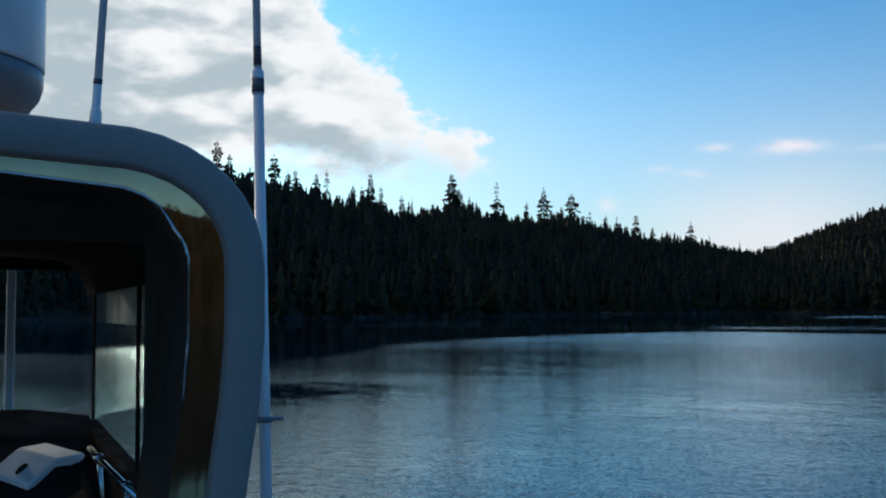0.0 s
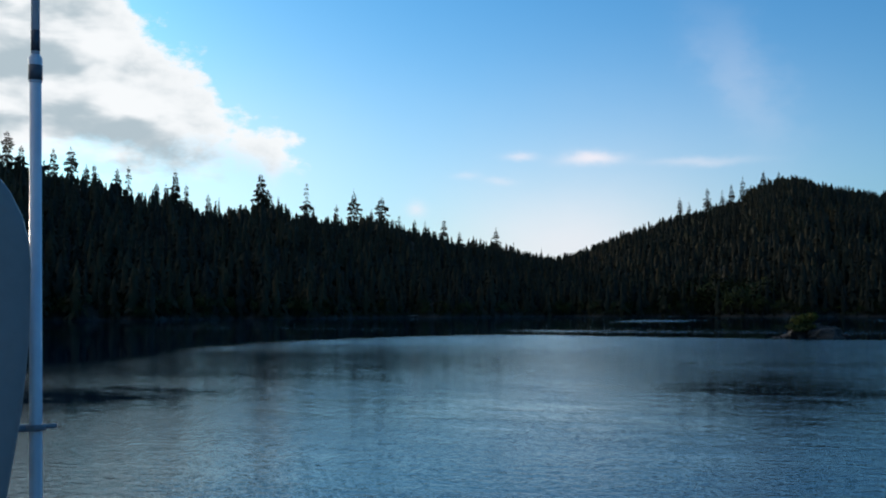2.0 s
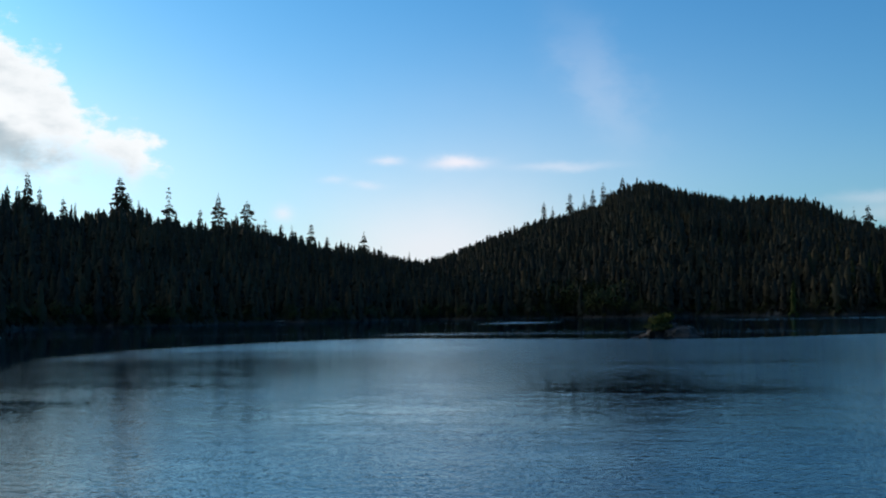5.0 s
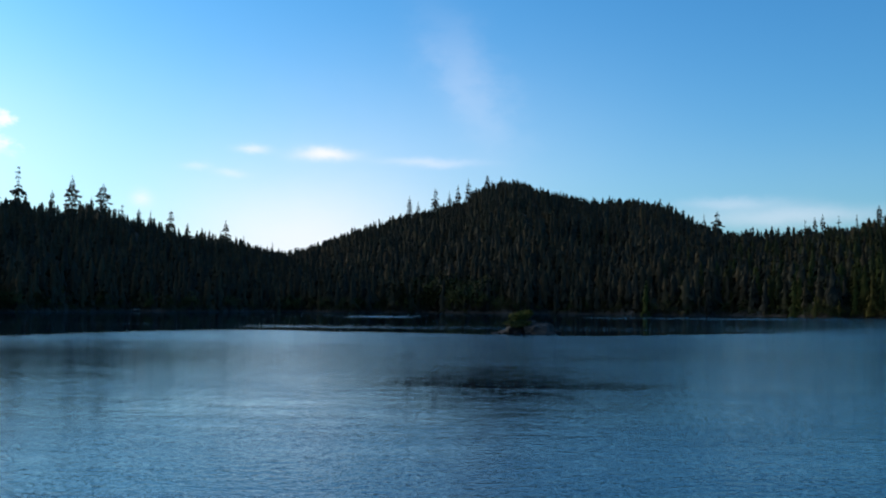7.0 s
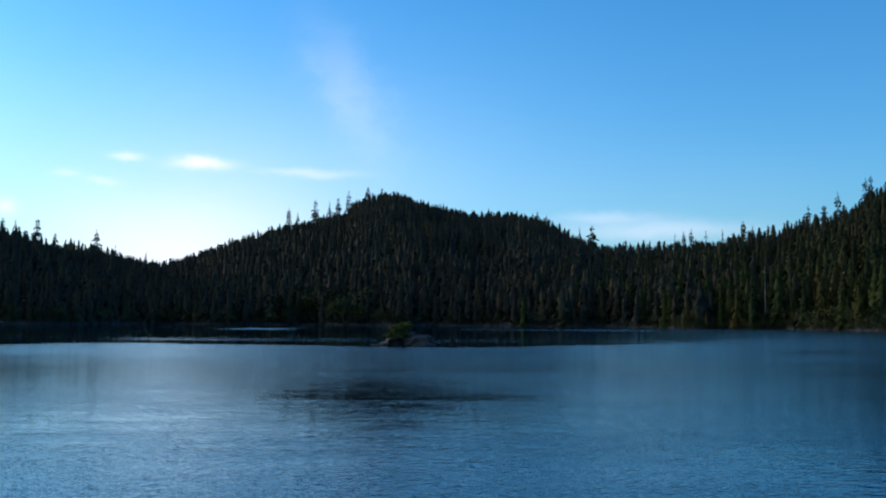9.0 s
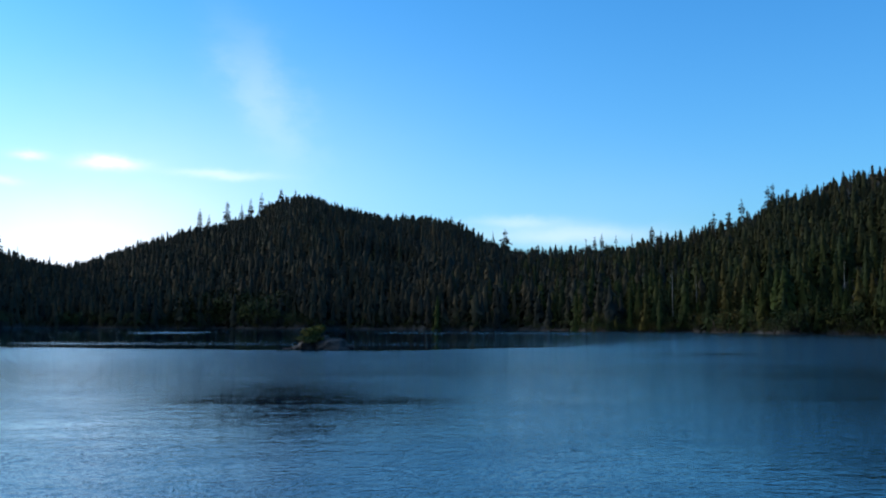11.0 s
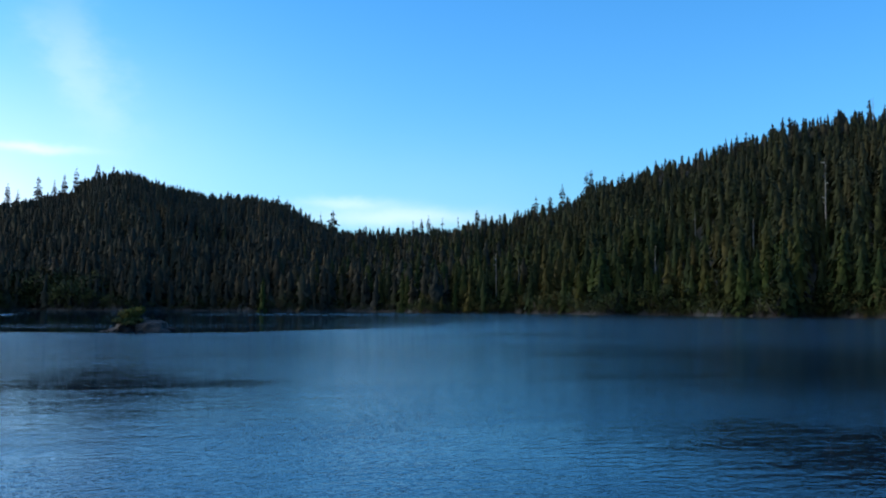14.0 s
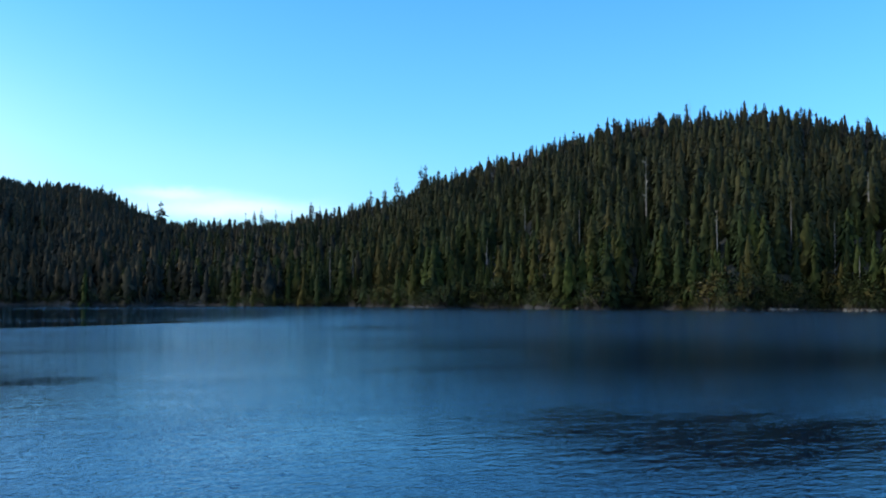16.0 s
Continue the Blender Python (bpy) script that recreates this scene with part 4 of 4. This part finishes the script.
def dashboard():
    bm = bmesh.new()
    prof = [(4.15, 1.0), (4.15, 1.62), (4.20, 1.70), (4.5, 1.80), (4.95, 1.865), (FRONT + 0.02, 1.865), (FRONT + 0.02, 1.0)]
    rows_ = [[bm.verts.new((x, y - 0.12 * abs(x - MID) ** 2, z - 0.10 * max(abs(x - MID) - 0.6, 0) ** 2 - (0.02 if k in (0, 8) else 0))) for y, z in prof]
             for k, x in enumerate(np.linspace(2 * MID - 0.38, 0.38, 9))]
    for a, b in zip(rows_, rows_[1:]):
        for i in range(len(prof) - 1):
            bm.faces.new((a[i], a[i + 1], b[i + 1], b[i]))
    bm.faces.new(rows_[0])
    bm.faces.new(rows_[-1][::-1])
    bmesh.ops.recalc_face_normals(bm, faces=bm.faces[:])
    return bm


part("dashboard", dashboard(), BLACK, boat, "dark dashboard below the windscreen")
part("helm_console", box(-0.75, 0.24, 2.40, 3.25, 0.7, 1.835, 0.03), BLACK, boat, "dark helm console")
part("grab_rail", tube([(0.205, 2.60, 1.968), (0.235, 2.52, 1.936), (0.30, 2.36, 1.872)], [0.008, 0.008, 0.008], 10), STEEL, boat, "slim stainless grab rail")
for q in (0.2, 0.72):
    p = Vector((0.205, 2.60, 1.968)).lerp(Vector((0.30, 2.36, 1.872)), q)
    e = (Vector((0.30, 2.36, 1.872)) - Vector((0.205, 2.60, 1.968))).normalized()
    part("rail_collar", tube([p - e * 0.006, p + e * 0.006], [0.014, 0.014], 12), STEEL, boat)
    part("rail_stanchion", tube([p, p + Vector((0.02, 0.03, -0.22))], [0.006, 0.006], 8), STEEL, boat)
for dx in (0.0, 0.03):
    part("brass_rail", tube([(-0.12 + dx, 2.66, 1.85), (0.03 + dx, 2.60, 1.81)], [0.009, 0.009], 10), BRASS, boat, "bright brass rail on the console")
# rail and small fitting added to give the bright glints near the ceiling
part("curtain_rail", tube([(0.18, 3.0, 2.518), (0.36, 3.0, 2.518)], [0.004, 0.004], 8), STEEL, boat, "thin steel curtain rail")
lamp = part("glint_fitting", lathe(0.29, 3.0, [(0.03, 2.545), (0.034, 2.56), (0.02, 2.568)], 16), GREY, boat, "small grey fitting added for a ceiling glint")

# hull and decks
def hull():
    st = [(-2.4, 1.30), (-1, 1.38), (1, 1.42), (3, 1.40), (5, 1.25), (6.8, 0.85), (8.0, 0.35), (8.6, 0.02)]
    rows_ = []
    for y, w in st:
        rake = max(y - 5, 0) * 0.06
        rows_.append([(MID - w, y + rake, 1.0 + 0.02 * max(y - 3, 0)), (MID - w * 0.97, y, 0.45), (MID - w * 0.88, y, 0.05), (MID, y - rake * 2, -0.45),
                      (MID + w * 0.88, y, 0.05), (MID + w * 0.97, y, 0.45), (MID + w, y + rake, 1.0 + 0.02 * max(y - 3, 0))])
    bm = strips(rows_)
    bm.verts.ensure_lookup_table()
    bm.faces.new([bm.verts[i] for i in range(7)])
    return bm


def deck():
    st = [(1.93, 1.41), (3, 1.40), (5, 1.25), (6.8, 0.85), (8.0, 0.35), (8.6, 0.02)]
    return strips([[(MID - w, y, 0.99 + 0.02 * max(y - 3, 0)), (MID, y, 1.03 + 0.02 * max(y - 3, 0)), (MID + w, y, 0.99 + 0.02 * max(y - 3, 0))] for y, w in st])


part("hull", hull(), GELCOAT, boat)
part("foredeck", deck(), GELCOAT, boat)
part("cockpit_floor", box(MID - 1.30, MID + 1.30, -2.38, 1.93, 0.60, 0.65, 0.01), GREY, boat)
part("cockpit_step", box(MID - 1.36, MID + 1.36, 1.92, 1.96, 0.65, 1.02, 0.008), GELCOAT, boat)
for side in (1, -1):
    x = MID + side * 1.32
    part("gunwale", box(x - 0.08, x + 0.08, -2.4, 1.93, 0.98, 1.03, 0.015), GELCOAT, boat)
part("transom_cap", box(MID - 1.3, MID + 1.3, -2.42, -2.28, 0.98, 1.03, 0.015), GELCOAT, boat)

# whip antenna outside the cabin, on a side bracket
p0, p1 = Vector((0.669, 2.719, 2.004)), Vector((0.647, 2.724, 2.956))
up = (p1 - p0).normalized()
foot = p0 - up * 0.98
p1 = p1 - up * 0.018
ant = part("whip_antenna", tube([foot, p1 - up * 0.02], [0.0175, 0.0150], 16), WHIP, boat, "white fibreglass whip antenna")
part("ferrule", tube([p1 - up * 0.035, p1 - up * 0.03, p1 + up * 0.03, p1 + up * 0.042], [0.015, 0.0175, 0.0175, 0.011], 16), WHIP, ant)
part("ferrule_band", tube([p1 - up * 0.028, p1 + up * 0.012], [0.0179, 0.0179], 16), DARKBAND, ant, "dark band on the joint")
part("upper_whip", tube([p1 + up * 0.04, p1 + up * 1.9], [0.0115, 0.006], 14), WHIP, ant)
part("whip_band", tube([p1 + up * 0.05, p1 + up * 0.105], [0.0119, 0.0118], 14), DARKBAND, ant)
part("antenna_clamp", tube([p0 - up * 0.008, p0 + up * 0.008], [0.026, 0.026], 16), GREY, ant)
part("clamp_bolt", tube([p0, p0 + Vector((0.05, -0.005, 0.002))], [0.006, 0.006], 8), GREY, ant)
part("antenna_bracket", tube([p0, (0.46, 2.73, 2.0)], [0.010, 0.010], 10), GREY, ant)
part("antenna_foot", box(foot.x - 0.04, foot.x + 0.04, foot.y - 0.04, foot.y + 0.04, 0.985, foot.z + 0.03, 0.008), GREY, ant)

# second antenna on the roof
q0, q1 = Vector((0.160, 2.02, 2.645)), Vector((0.176, 2.02, 2.95))
e = (q1 - q0).normalized()
ant2 = part("roof_antenna", tube([q0, q0 + e * 0.045, q0 + e * 0.047, q0 + e * 0.10], [0.0125, 0.0115, 0.0085, 0.008], 14), WHIP, boat, "thin white roof antenna")
part("antenna_band", tube([q0 + e * 0.098, q0 + e * 0.108], [0.0086, 0.0086], 12), DARKBAND, ant2)
part("upper_whip", tube([q0 + e * 0.1, q0 + e * 1.6], [0.0078, 0.004], 12), WHIP, ant2)

# satellite dome on the roof
dome = part("satellite_dome", lathe(-0.215, 2.55, [(0.299, 2.866), (0.303, 2.875), (0.303, 3.12), (0.29, 3.25), (0.25, 3.36), (0.17, 3.44), (0.06, 3.475), (0.01, 3.478)], 56),
            WHIP, boat, "pale blue-grey satellite dome with darker base")
part("dome_base", lathe(-0.215, 2.55, [(0.225, 2.758), (0.268, 2.775), (0.293, 2.81), (0.300, 2.835), (0.300, 2.862)], 56), GREY, dome, "dark grey tapered base")
part("dome_pedestal", lathe(-0.215, 2.55, [(0.12, 2.66), (0.11, 2.69), (0.11, 2.76)], 32), GREY, dome)

# instrument case on the helm console
CASE_AT = Vector((0.124, 2.45, 1.968))
case = new("instrument_case")
case.matrix_world = TURN @ Matrix.Translation(CASE_AT)
tagged(case, "white plastic instrument case with dark oval knob on the console", "instrument case")
RIDGE, PANEL, LID = Vector((-0.078, 0.20, 0.006)), Vector((-0.062, -0.024, -0.050)), Vector((0.066, 0.070, 0.0))


def case_shell(drop):
    """A wedge with a sloping panel and a flat lid, extruded along its ridge."""
    bm = bmesh.new()
    ends = []
    for e in (Vector((0, 0, 0)), RIDGE):
        ends.append([bm.verts.new(e + q) for q in (PANEL, Vector((0, 0, 0)), LID, LID + Vector((0, 0, -drop)), PANEL + Vector((0, 0, -drop)))])
    for i in range(5):
        j = (i + 1) % 5
        bm.faces.new((ends[0][i], ends[0][j], ends[1][j], ends[1][i]))
    bm.faces.new(ends[0][::-1])
    bm.faces.new(ends[1])
    bmesh.ops.recalc_face_normals(bm, faces=bm.faces[:])
    bmesh.ops.bevel(bm, geom=bm.edges[:], offset=min(0.004, drop * 0.3), segments=2, affect="EDGES")
    return bm


part("case_shell", case_shell(0.014), CASE, case)
# shade below the lid is put in as a black lower half
low = case_shell(0.07)
bmesh.ops.scale(low, vec=(0.94, 0.94, 1.0), verts=low.verts[:], space=Matrix.Translation(-(RIDGE + PANEL + LID) / 2))
bmesh.ops.translate(low, verts=low.verts[:], vec=(0, 0, -0.016))
part("shaded_case_base", low, BLACK, case, "lower half of the case, coloured black for its shaded sides")
knob = bmesh.new()
tilt = PANEL.cross(RIDGE).normalized()
tilt = tilt if tilt.z > 0 else -tilt
spot = RIDGE * 0.42 + PANEL * 0.62 + tilt * 0.002
bmesh.ops.create_uvsphere(knob, u_segments=16, v_segments=8, radius=1, matrix=Matrix.Translation(spot) @ tilt.to_track_quat("Z", "Y").to_matrix().to_4x4() @ Matrix.Diagonal((0.011, 0.017, 0.006, 1)))
part("knob", knob, BLACK, case, "dark oval knob")
